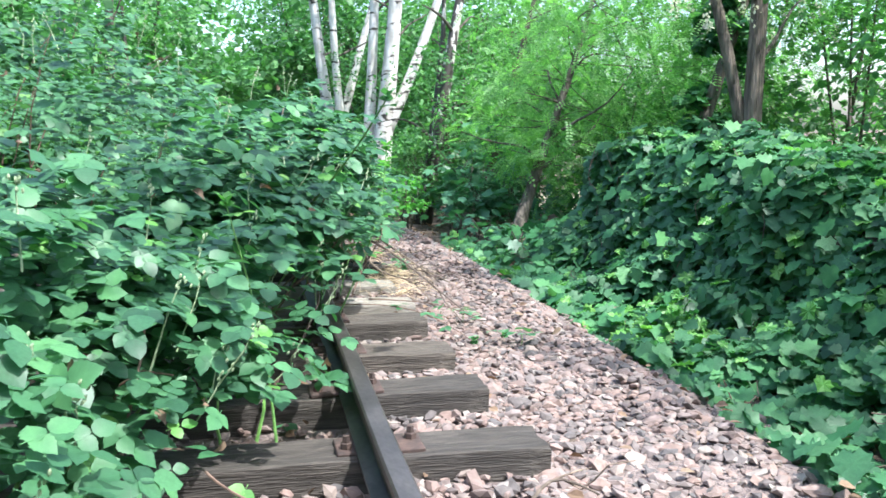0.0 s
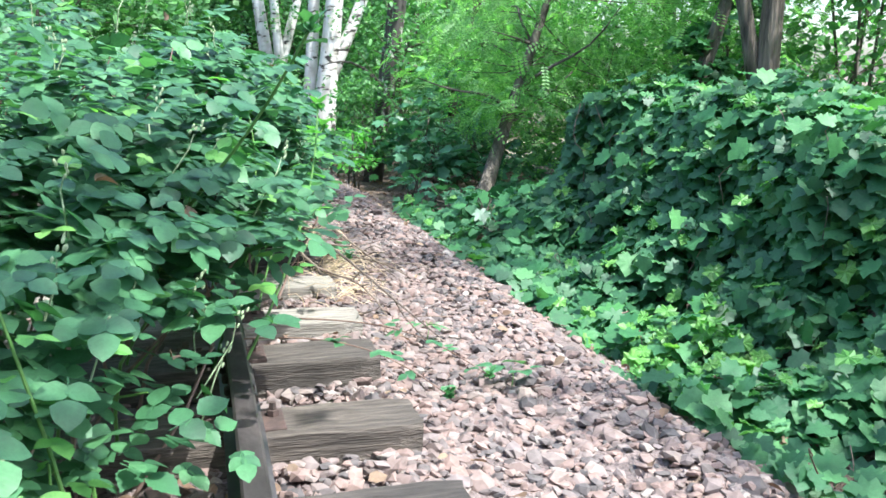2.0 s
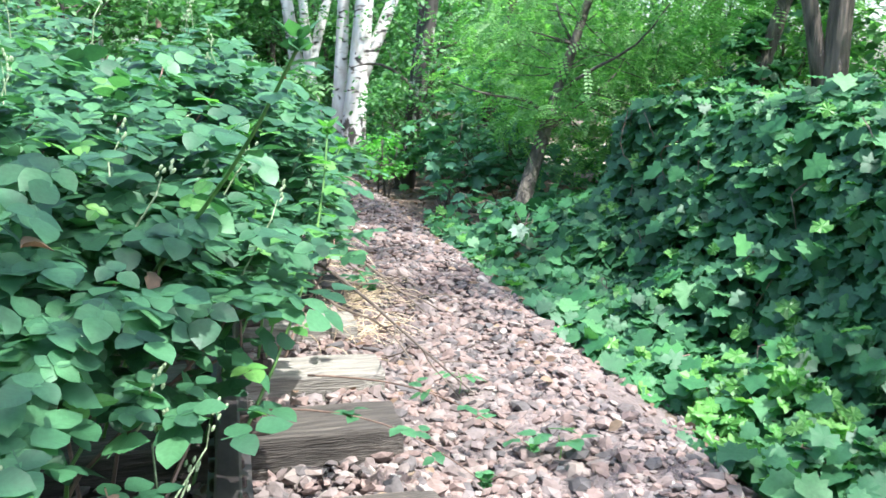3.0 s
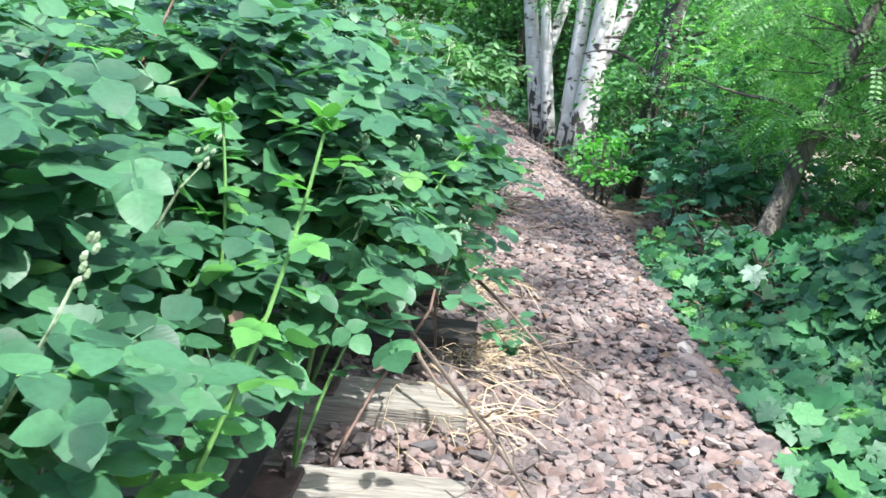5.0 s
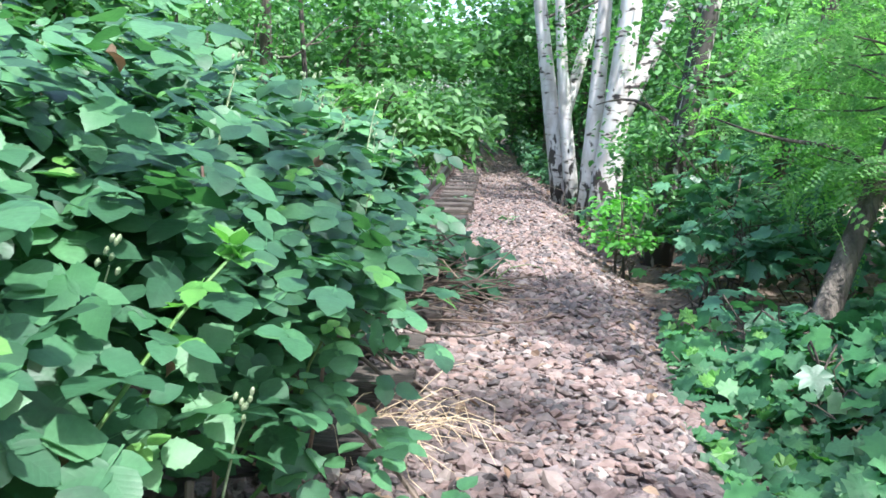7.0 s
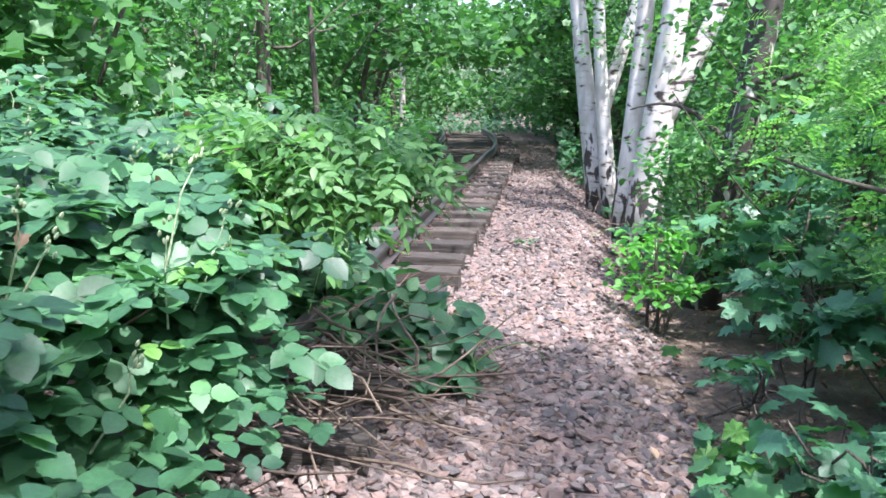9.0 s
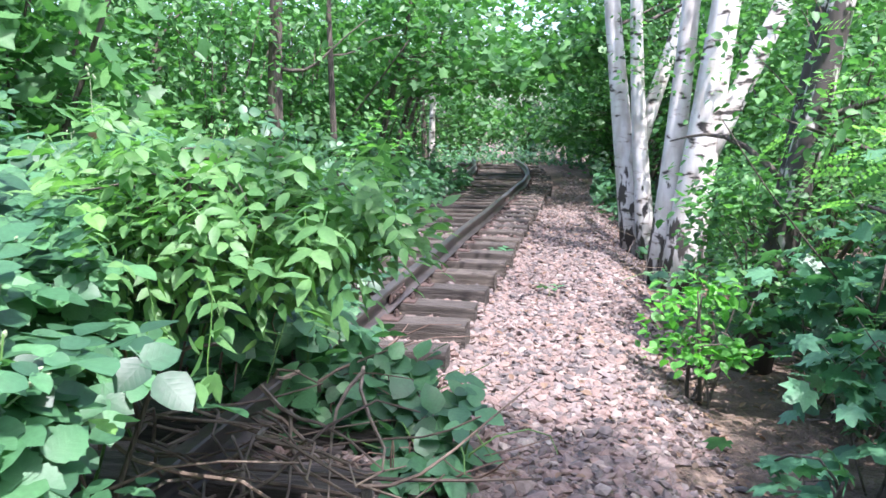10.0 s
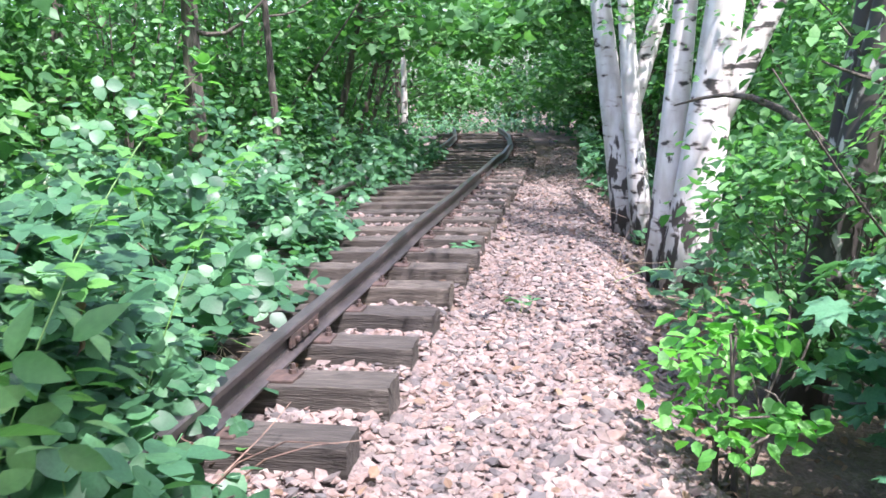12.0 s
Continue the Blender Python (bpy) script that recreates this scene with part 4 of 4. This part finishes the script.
make_tree("robinia_tree", 3.5, 10.0, 63, 3.6, 0.08, (1.7, 1.3), bark, feather_leaf, feather, 0.22,
          [(0.6, 0.8, 1.3, 0.5, 0.8, 0.3, 13, 24), (1.1, 1.9, 1.7, 1.0, 1.4, 0.5, 30, 26), (1.9, 1.2, 1.15, 0.9, 1.1, 0.5, 20, 24), (1.7, 0.8, 2.4, 1.4, 1.5, 0.6, 30, 26)], "small leaning tree with feathery bright green leaves", limbs=9, limb_low=0.9, reach=1.3, twigs=0.5, bend=0.05)
make_tree("robinia_tree", 4.25, 13.8, 64, 5.0, 0.075, (1.6, 0.8), bark, feather_leaf, feather, 0.22,
          [(1.3, 0.3, 1.9, 0.9, 1.3, 0.8, 40, 24), (1.6, 0.6, 3.0, 1.2, 1.3, 0.8, 30, 24)], "small leaning tree with feathery bright green leaves", limbs=8, limb_low=0.9, reach=1.3, twigs=0.5, bend=0.05)

# Unseen robinia, added so its crowns dapple the path and shade its edges
make_tree("robinia_tree", 6.3, 5.0, 66, 8.5, 0.1, (-0.8, 0.4), robinia_bark, feather_leaf, feather, 0.24,
          [(-1.9, 1.4, 6.0, 1.4, 1.5, 0.6, 9, 90), (-2.4, 3.9, 6.2, 1.2, 1.2, 0.5, 14, 90), (-0.9, -2.4, 6.0, 1.2, 1.6, 0.7, 9, 75)], "unseen tall robinia, its open crown added to dapple the path", limbs=8, limb_low=4.0, reach=2.4, twigs=0.3, bend=0.05, tight=0.5)

# Unseen tree beside the start, added so its crown shades the near brambles
make_tree("woodland_tree", 3.9, -1.2, 67, 8.0, 0.1, (-0.8, 0.8), bark, wood_leaf, plain_leaf, 0.15,
          [(-1.9, 3.6, 6.3, 0.9, 1.0, 0.5, 7, 60)], "slim dark woodland tree", limbs=8, limb_low=3.6, reach=2.2, category="tree", group="trees of the wood", sides=8, tight=0.7)

# the box elder bough with hanging keys over the brush pile
elder = shrubby("box_elder", 0.95, 9.85, 71, "box elder bush with slim light green leaves and hanging seed keys", negundo_leaf, negundo, 0.11, [(0.4, 0.15, 1.2, 0.38, 0.45, 0.1, 30, 18), (0.68, 0.3, 1.1, 0.16, 0.22, 0.07, 8, 16)], 4, droop=0.9)
rng = np.random.default_rng(72)
key_leaf = blade([0.14, 0.2, 0.12], 0.05, 0.1)
key_mesh = mesh_of("seed_key", *key_leaf, negundo_leaf, True)
for i in range(14):
    p = np.array([0.5 + rng.normal() * 0.18, 0.05 + rng.normal() * 0.26, 0.99 + rng.normal() * 0.06])
    part("key_stalk", tube(curved(rng, p + [0, 0, 0.16], p - [0, 0, 0.05], 5, 0.01), np.linspace(0.002, 0.001, 5), 4), cane_green, elder)
    for k in range(11):
        q = p + rng.normal(size=3) * [0.022, 0.022, 0.05]
        R = turned(rng.normal(size=(1, 3)), np.array([[0, 0, -1.0]]) + rng.normal(size=(1, 3)) * 0.3)[0]
        ob = new("seed_key", key_mesh)
        ob.parent = elder
        ob.matrix_basis = Matrix.LocRotScale(Vector(q), Matrix(R.tolist()).to_quaternion(), Vector([rng.uniform(0.05, 0.075)] * 3))


# low growth on the track beyond the brambles
def low_patch(seed, x0, x1, y0, y1, h, n, label):
    rng = np.random.default_rng(seed)
    cx, cy = (x0 + x1) / 2, (y0 + y1) / 2
    root = thing("low_brambles", cx, cy, float(ground_z(cx, cy)), label, "brambles")
    o = np.array(root.location)
    x, y = rng.uniform(x0, x1, n), rng.uniform(y0, y1, n)
    lump = np.array([noise.noise(Vector((a * 1.4, b * 1.4, 3.0))) for a, b in zip(x, y)])
    keep = lump > -0.34
    x, y, lump = x[keep], y[keep], lump[keep]
    z = ground_z(x, y) + 0.05 + h * np.clip(lump + 0.45, 0.1, 1) * rng.uniform(0.1, 1.15, len(x)) * (0.45 + 0.55 * smooth(x1 + 0.1, x1 - 1.2, x))
    P = np.stack([x, y, z], -1)
    R = leaf_turns(rng, np.tile([[0.2, -0.2, 1.0]], (len(x), 1)), 0.7, 0.4)
    part("foliage", strewn(bramble_plain if y0 > 14.8 else bramble_three, R, P - o, rng.uniform(0.12, 0.23, len(x))), bramble_leaf, root, smooth=True, kind="stuff")
    for i in range(26):
        j = rng.integers(len(x))
        a = P[j] - [0, 0, P[j][2]]
        part("cane", tube(curved(rng, a, P[j] + rng.normal(size=3) * [0.3, 0.3, 0.05], 6, 0.05, 0.08) - o, np.linspace(0.005, 0.002, 6), 4), cane_brown if i % 3 else cane_green, root)


low_patch(81, -2.6, 0.78, 12.4, 15.0, 1.3, 1250, "sprawling brambles over the sleepers")
low_patch(82, -3.0, 0.42, 15.0, 17.6, 1.15, 1800, "sprawling brambles over the sleepers")
low_patch(83, -3.4, -0.1, 17.6, 27.0, 1.35, 3200, "sprawling brambles beside the track")
low_patch(88, -0.4, 1.0, 11.6, 13.3, 0.75, 380, "bramble sprays hanging over the rail")
low_patch(89, 1.35, 1.9, 10.95, 11.5, 1.0, 130, "dark bramble spray beside the brush pile")
low_patch(90, 0.75, 1.42, 11.25, 12.05, 1.0, 150, "dark bramble spray beside the rail")
low_patch(91, 4.4, 7.6, 9.6, 15.6, 1.0, 900, "low brambles under the robinias")
low_patch(84, 3.0, 5.5, 14.5, 22.0, 0.5, 700, "low brambles under the birches")
low_patch(85, 2.5, 5.0, 22.0, 36.0, 0.9, 1900, "low brambles beside the far path")
low_patch(86, -5.5, -2.0, 27.0, 36.0, 1.0, 1500, "low brambles beside the far track")
low_patch(87, -5.0, 3.0, 39.0, 44.0, 1.0, 1600, "low brambles across the far end")

# saplings: a few kinds built once, then set out through the wood
rng = np.random.default_rng(90)
kinds = [
    shrubby("hazel_sapling", -3.2, 6.0, 91, "leafy woodland sapling with oval green leaves", wood_leaf, simple_leaf, 0.115, [(0.0, 0.0, 1.1, 1.1, 1.1, 1.0, 48, 38), (0.1, 0.0, 2.7, 1.1, 1.1, 1.0, 42, 38)], 6, category="sapling", twigs=0.2, r=0.022, group="saplings of the wood"),
    shrubby("hazel_sapling", 7.2, 7.0, 92, "leafy woodland sapling with oval green leaves", wood_leaf, simple_leaf, 0.115, [(0.2, 0.1, 1.4, 1.2, 1.2, 1.3, 56, 38), (-0.2, 0.0, 3.4, 1.2, 1.2, 1.2, 46, 38)], 5, category="sapling", twigs=0.2, r=0.026, group="saplings of the wood"),
    shrubby("robinia_sapling", 7.0, 11.2, 93, "robinia sapling with feathery bright leaves", feather_leaf, feather, 0.27, [(0.0, 0.0, 1.4, 1.2, 1.2, 1.2, 50, 20), (0.2, 0.2, 3.3, 1.3, 1.3, 1.1, 44, 20)], 4, category="sapling", twigs=0.2, r=0.026, group="saplings of the wood"),
    shrubby("maple_shrub", -3.4, 10.5, 94, "young maple with lobed green leaves", wood_leaf, maple_far, 0.145, [(0.0, 0.0, 1.3, 1.1, 1.1, 1.1, 48, 28), (0.0, 0.2, 3.0, 1.1, 1.1, 1.0, 40, 28)], 4, category="sapling", twigs=0.2, r=0.024, group="saplings of the wood"),
]
spots = []
for y in np.arange(1.5, 30, 3.0):
    spots += [(7.9 + rng.uniform(-0.5, 0.8), y, (2, 2, 2) if int(y) % 2 else (1, 2, 2)), (10.8 + rng.uniform(-0.8, 0.8), y + 1.0, (2, 1, 2))][:1 if y < 18 else 2]
for y in np.arange(2.0, 34, 2.7):
    spots += [(-3.6 + rng.uniform(-0.6, 0.5) - (0.006 * (y - 28) ** 2 if y > 28 else 0), y, (0, 3, 1)), (-6.2 + rng.uniform(-0.8, 0.8) - (0.006 * (y - 28) ** 2 if y > 28 else 0), y + 1, (0, 3, 1))]
for y in np.arange(18.5, 44, 2.5):
    spots += [(5.3 + rng.uniform(-0.5, 0.8) - (0.006 * (y - 28) ** 2 if y > 28 else 0), y, (0, 1, 3)), (6.6 + rng.uniform(-0.6, 0.8) - (0.006 * (y - 28) ** 2 if y > 28 else 0), y + 0.8, (0, 3, 1))]
for x in np.arange(-5, 8, 2.6):
    spots += [(x, -4.5 + rng.uniform(-0.8, 0.8), (0, 1, 3))]
for y in np.arange(14, 30, 4.0):
    spots += [(-2.3 + rng.uniform(-0.3, 0.3), y, (0, 3, 0))]
for x, y in ((-3.4, 33.5), (3.3, 35), (3.2, 37.5), (2.7, 40.5), (-4.3, 37.5), (-5.2, 41), (1.8, 44.5), (-0.4, 46), (-3.0, 45.5)):
    spots += [(x, y, (0, 1, 3))]
for x, y in ((5.9, 12.4), (5.5, 15.2), (7.0, 13.6), (6.0, 18.2)):
    copy_thing(kinds[int(rng.integers(2))], pose(x, y, float(ground_z(x, y)), 0, 0, rng.uniform(0, 360)) @ Matrix.Scale(0.55, 4))
for x in np.arange(-9, 6, 2.2):
    spots += [(x + rng.uniform(-0.4, 0.4), 46.0 + rng.uniform(-1, 1), (0, 1, 3))]
for x, y, ks in spots:
    if 6.4 < x < 9.6 and 14.0 < y < 21.0:
        continue   # the sunny clearing
    k = kinds[ks[int(rng.integers(len(ks)))]]
    if math.hypot(x - k.location.x, y - k.location.y) < 1.0:
        continue
    copy_thing(k, pose(x, y, float(ground_z(x, y)), 0, 0, rng.uniform(0, 360)) @ Matrix.Scale(rng.uniform(0.8, 1.25), 4))

# tall trees: trunks low down, crowns that close the wood overhead
# The last four are added so their high crowns shade the far track
tall = [(-2.6, 14.2, 0.07), (-1.45, 18.5, 0.11), (-3.4, 19.5, 0.1), (-1.2, 20.3, 0.05), (-4.2, 12.0, 0.09), (-4.8, 7.5, 0.1), (9.8, 16.5, 0.1), (5.6, 22.0, 0.08), (4.3, 24.5, 0.11), (3.6, 28.5, 0.09), (-3.2, 27.0, 0.1), (3.5, 33.5, 0.11), (-2.7, 36.0, 0.09), (8.2, 13.0, 0.12), (8.6, 5.5, 0.1), (4.8, 31.0, 0.1), (-6.0, 23.0, 0.12), (4.0, 38.0, 0.12), (3.7, 26.3, 0.08), (3.9, 29.6, 0.07), (3.1, 36.3, 0.09), (2.7, 39.6, 0.09)]
for i, (x, y, r) in enumerate(tall):
    make_tree("woodland_tree", x, y, 300 + i, 9.0, r, (rng.normal() * 0.5, rng.normal() * 0.5), bark, wood_leaf, plain_leaf, 0.13,
              [(0, 0, 6.6, 2.3, 2.3, 1.9, 34 if y > 22 else 14 if x > 5 else 20, 30)] + ([(0, 0, 3.6, 2.0, 2.0, 1.3, 34, 30)] if y > 19 or x < -3 else []), "slim dark woodland tree", limbs=7, limb_low=2.6, reach=1.9, category="tree", group="trees of the wood", sides=8)

# boughs of leaves hanging over the far track
for i, (x, y, lx, dx, z) in enumerate([(-1.9, 24.5, 1.4, 2.2, 2.4), (-2.4, 28.0, 1.8, 2.6, 3.0), (4.6, 25.5, -1.6, -2.6, 3.4), (4.4, 30.5, -2.0, -3.0, 3.2), (-2.9, 31.5, 2.0, 3.2, 3.2), (3.9, 34.5, -1.2, -2.4, 1.9), (-3.6, 37.0, 1.5, 2.8, 1.9)]):
    make_tree("overhanging_maple", x, y, 330 + i, 6.5, 0.07, (lx, -0.6), bark, wood_leaf, maple_far, 0.18,
              [(dx, -0.6, z, 1.2, 1.5, 0.5, 34, 18), (dx * 0.6, -0.4, z + 1.5, 1.6, 1.6, 0.9, 36, 18), (dx * 0.2, 0.0, z + 0.4, 1.0, 1.2, 1.0, 24, 18)], "maple with boughs drooping over the far track", limbs=6, limb_low=1.6, reach=2.4, twigs=0.5, group="maples over the far track")

# the wood beyond
rng = np.random.default_rng(400)
n = 42000
a = rng.uniform(0, 2 * math.pi, n)
d = rng.uniform(20, 44, n)
x, y = 1.5 + d * np.cos(a), 14 + d * np.sin(a)
z = rng.uniform(0, 1, n) ** 1.3 * 11
keep = (np.abs(x - 1 - curve_x(y)) > 4.2) | (y > 46) | (y < -8)
keep &= (x < 10) | (y > 24) | (rng.uniform(size=n) < 0.45)
P = np.stack([x, y, ground_z(x, y) + z], -1)[keep]
lump = np.array([noise.noise(Vector(p * 0.45)) for p in P])
P = P[(lump > -0.12) & ((P[:, 0] < 4) | (lump > 0.02))]
N = unit(rng.normal(size=P.shape) * 0.6 + [0, 0, 0.7])
far = new("far_woods", mesh_of("far_woods", *strewn(plain_leaf, turned(N, rng.normal(size=P.shape) - [0, 0, 0.4]), P, rng.uniform(0.3, 0.6, len(P))), wood_leaf))
tagged(far, "far leafy woodland all round", "woods", kind="stuff")

# ---- litter and brush ----
pile = thing("brush_pile", 1.3, 10.3, float(ground_z(1.3, 10.3)), "pile of dry brown twigs under the bush", "twigs")
o = np.array(pile.location)
rng = np.random.default_rng(500)
for i in range(85):
    c = np.array([1.3 + rng.normal() * 0.26, 10.3 + rng.normal() * 0.45, 0.0])
    ang = rng.normal() * 0.6 - 0.5
    l = rng.uniform(0.2, 0.55)
    d = np.array([math.cos(ang), math.sin(ang), rng.normal() * 0.22]) * l
    z = rng.uniform(0.04, 0.4)
    a, b = c - d + [0, 0, z], c + d + [0, 0, z]
    a[2], b[2] = max(a[2], 0.03), max(b[2], 0.03)
    part("twig", tube(curved(rng, a, b, 6, 0.06) - o, np.linspace(rng.uniform(0.005, 0.011), 0.003, 6), 5), dry_twig, pile)

for i, (ax, ay, az, bx2, by2, bz) in enumerate([(1.3, 7.6, 0.2, 2.05, 7.0, 0.04), (1.25, 8.6, 0.35, 2.0, 8.2, 0.06), (1.3, 9.0, 0.2, 2.1, 8.7, 0.05), (1.2, 6.9, 0.12, 1.75, 6.4, 0.05), (1.1, 2.9, 0.06, 1.4, 2.85, 0.14), (2.7, 16.0, 0.05, 2.95, 16.8, 0.05), (2.45, 19.6, 0.05, 2.95, 19.2, 0.05), (1.2, 6.6, 0.5, 1.85, 5.75, 0.05), (1.3, 6.9, 0.45, 1.7, 6.1, 0.06), (1.35, 7.5, 0.5, 1.95, 6.9, 0.06)]):
    rng = np.random.default_rng(520 + i)
    root = thing("dead_branch", ax, ay, az, "dry bare branch lying over the stones", "branch")
    a, b = np.array((ax, ay, az)), np.array((bx2, by2, bz))
    pts = curved(rng, a, b, 9, 0.05) - a
    part("stick", tube(pts, np.linspace(0.009, 0.003, 9), 6), dry_twig, root)
    for k in (3, 5, 6):
        part("side_twig", tube(curved(rng, pts[k], pts[k] + (b - a) * 0.25 + rng.normal(size=3) * 0.1, 5, 0.02), np.linspace(0.004, 0.0015, 5), 4), dry_twig, root)


def tuft(seed, x, y, n, l, mat, label):
    rng = np.random.default_rng(seed)
    root = thing("grass_tuft", x, y, float(ground_z(x, y)), label, "grass")
    for i in range(n):
        a = rng.normal(size=3) * [0.1, 0.1, 0]
        ang = rng.normal() * 0.7 - 0.5
        b = a + np.array([math.cos(ang), math.sin(ang), 0]) * l * rng.uniform(0.5, 1.2) + [0, 0, rng.uniform(0.0, 0.08)]
        part("dry_stalk", tube(curved(rng, a, b, 5, 0.03, rng.uniform(0.02, 0.1)), np.linspace(0.0028, 0.001, 5), 3), mat, root)


tuft(540, 1.5, 7.35, 70, 0.42, straw, "matted dry straw beside the sleepers")
tuft(541, 1.45, 6.75, 40, 0.35, straw, "matted dry straw beside the sleepers")
tuft(542, 1.5, 8.3, 50, 0.4, straw, "matted dry straw beside the sleepers")
tuft(543, 0.75, 2.6, 40, 0.3, straw, "matted dry straw beside the rail")
tuft(545, 0.2, 13.1, 60, 0.45, straw, "matted dry straw between the brambles")
tuft(546, -0.2, 14.9, 60, 0.45, straw, "matted dry straw between the brambles")
tuft(544, 0.4, 14.0, 70, 0.45, straw, "matted dry straw between the brambles")


def weed(seed, x, y, n, s):
    rng = np.random.default_rng(seed)
    root = thing("small_weed", x, y, float(ground_z(x, y)) + 0.02, "small green weed growing out of the stones", "weed")
    me = mesh_of("leaf", *bramble_fine, bramble_leaf_single, True)
    part("stem", tube([(0, 0, -0.02), (0.01, 0, 0.05), (0.0, 0.01, 0.09)], [0.003, 0.002, 0.0015], 5), cane_green, root)
    for i in range(n):
        a = 2.4 * i
        ahead = np.array([[math.cos(a), math.sin(a), 0.2]])
        R = turned(np.array([[0, 0, 1.0]]) + rng.normal(size=(1, 3)) * 0.2, ahead)[0]
        ob = new("leaf", me)
        ob.parent = root
        ob.matrix_basis = Matrix.LocRotScale(Vector(ahead[0] * s * 0.4 + [0, 0, 0.06 + 0.01 * i]), Matrix(R.tolist()).to_quaternion(), Vector([s * rng.uniform(0.8, 1.1)] * 3))


weed(551, 2.0, 5.25, 4, 0.13)
weed(552, 1.85, 5.95, 3, 0.1)
weed(553, 2.05, 15.3, 5, 0.11)
weed(554, 1.45, 17.0, 4, 0.13)
weed(555, 1.75, 7.6, 5, 0.13)

# leaf litter on the wood's floor and among the stones
rng = np.random.default_rng(560)
n = 5800
x = np.where(rng.uniform(size=n) < 0.9, rng.uniform(2.7, 6.0, n), rng.uniform(0.6, 2.7, n))
y = rng.uniform(1.0, 22.0, n)
P = np.stack([x, y, ground_z(x, y) + 0.03 + 0.03 * (x < 2.7)], -1)
between = rng.uniform(size=n) < 0.1   # some lie between the rails, under the brambles
P[between] = np.stack([rng.uniform(-0.5, 0.9, between.sum()), rng.uniform(2.0, 15.5, between.sum()), np.full(between.sum(), 0.05)], -1)
N = unit(rng.normal(size=P.shape) * 0.35 + [0, 0, 1.0])
lit = new("leaf_litter", mesh_of("leaf_litter", *strewn(simple_leaf, turned(N, rng.normal(size=P.shape)), P, rng.uniform(0.03, 0.07, n)), dead_leaf))
tagged(lit, "brown fallen leaves on the slope and among the stones", "leaf litter", kind="stuff")


# ---- ballast stones ----
def stone_shape(rng):
    bm = bmesh.new()
    bmesh.ops.create_icosphere(bm, subdivisions=1, radius=1.0)
    flat = rng.uniform(0.35, 0.62)
    long = rng.uniform(0.75, 1.0)
    for v in bm.verts:
        k = rng.uniform(0.6, 1.2)
        v.co = Vector((v.co.x * k, v.co.y * k * long, v.co.z * k * flat))
    bm.verts.index_update()
    V = np.array([v.co[:] for v in bm.verts])
    T = np.array([[v.index for v in f.verts] for f in bm.faces])
    bm.free()
    return V, T


rng = np.random.default_rng(600)
shapes = [stone_shape(rng) for i in range(14)]


def stone_field(n, x0, x1, y0, y1):
    x, y = rng.uniform(x0, x1, n), rng.uniform(y0, y1, n)
    s = np.clip(rng.lognormal(-3.62, 0.3, n), 0.014, 0.055)
    on = np.abs((y - SLEEPER_Y + SLEEPER_STEP / 2) % SLEEPER_STEP - SLEEPER_STEP / 2) < 0.13
    on &= (x < 1.62) & (x > -1.05)
    keep = ~on | (rng.uniform(size=n) < 0.5 * smooth(15.5, 20.0, y))
    keep &= (np.abs(x - RAIL_X) > 0.075)
    edge = edge_x(y) + 0.1 * np.sin(3.1 * y) + 0.08 * np.sin(7.3 * y + 1)
    keep &= (x < edge) | (rng.uniform(size=n) < 0.12)
    x, y, s = x[keep], y[keep], s[keep]
    lift = np.where(x < 1.6, 0.02 + 0.07 * smooth(15.5, 20.0, y), 0.0)
    return np.stack([x, y, bed_z(x, y) + s * rng.uniform(-0.1, 0.4, len(x)) + 0.012 + lift], -1), s


fields = [stone_field(14500, 1.08, 3.1, 1.0, 8.0), stone_field(18500, 1.08, 3.1, 8.0, 17.5), stone_field(6000, 1.08, 3.1, 17.5, 26.0), stone_field(3500, 1.08, 3.0, 26.0, 39.5), stone_field(3800, -0.9, 1.05, 1.0, 6.8), stone_field(3600, -0.9, 1.05, 11.5, 19.0)]
P = np.concatenate([f[0] for f in fields])
S = np.concatenate([f[1] for f in fields])
P[:, 0] += curve_x(P[:, 1])
E = np.stack([rng.normal(size=len(P)) * 0.35, rng.normal(size=len(P)) * 0.35, np.ones(len(P))], -1)
R = turned(E, rng.normal(size=(len(P), 3)))
near = np.flatnonzero((P[:, 1] > 12.2) & (P[:, 1] < 13.3) & (P[:, 0] > 1.6) & (P[:, 0] < 2.5))[:300]
which = rng.integers(len(shapes), size=len(P))
loose = np.ones(len(P), bool)
loose[near] = False
field = new("loose_ballast", mesh_of("loose_ballast", *joined([strewn(shapes[k], R[loose & (which == k)], P[loose & (which == k)], S[loose & (which == k)]) for k in range(len(shapes))]), stone))
field.parent = bed
tagged(field, "loose pinkish brown and grey crushed stones", kind="stuff")
single = [mesh_of("stone", *s, stone_single) for s in shapes]
for i in near:
    ob = new("stone", single[which[i]])
    ob.parent = bed
    ob.matrix_basis = Matrix.LocRotScale(Vector(P[i]), Matrix(R[i].tolist()).to_quaternion(), Vector([S[i]] * 3))
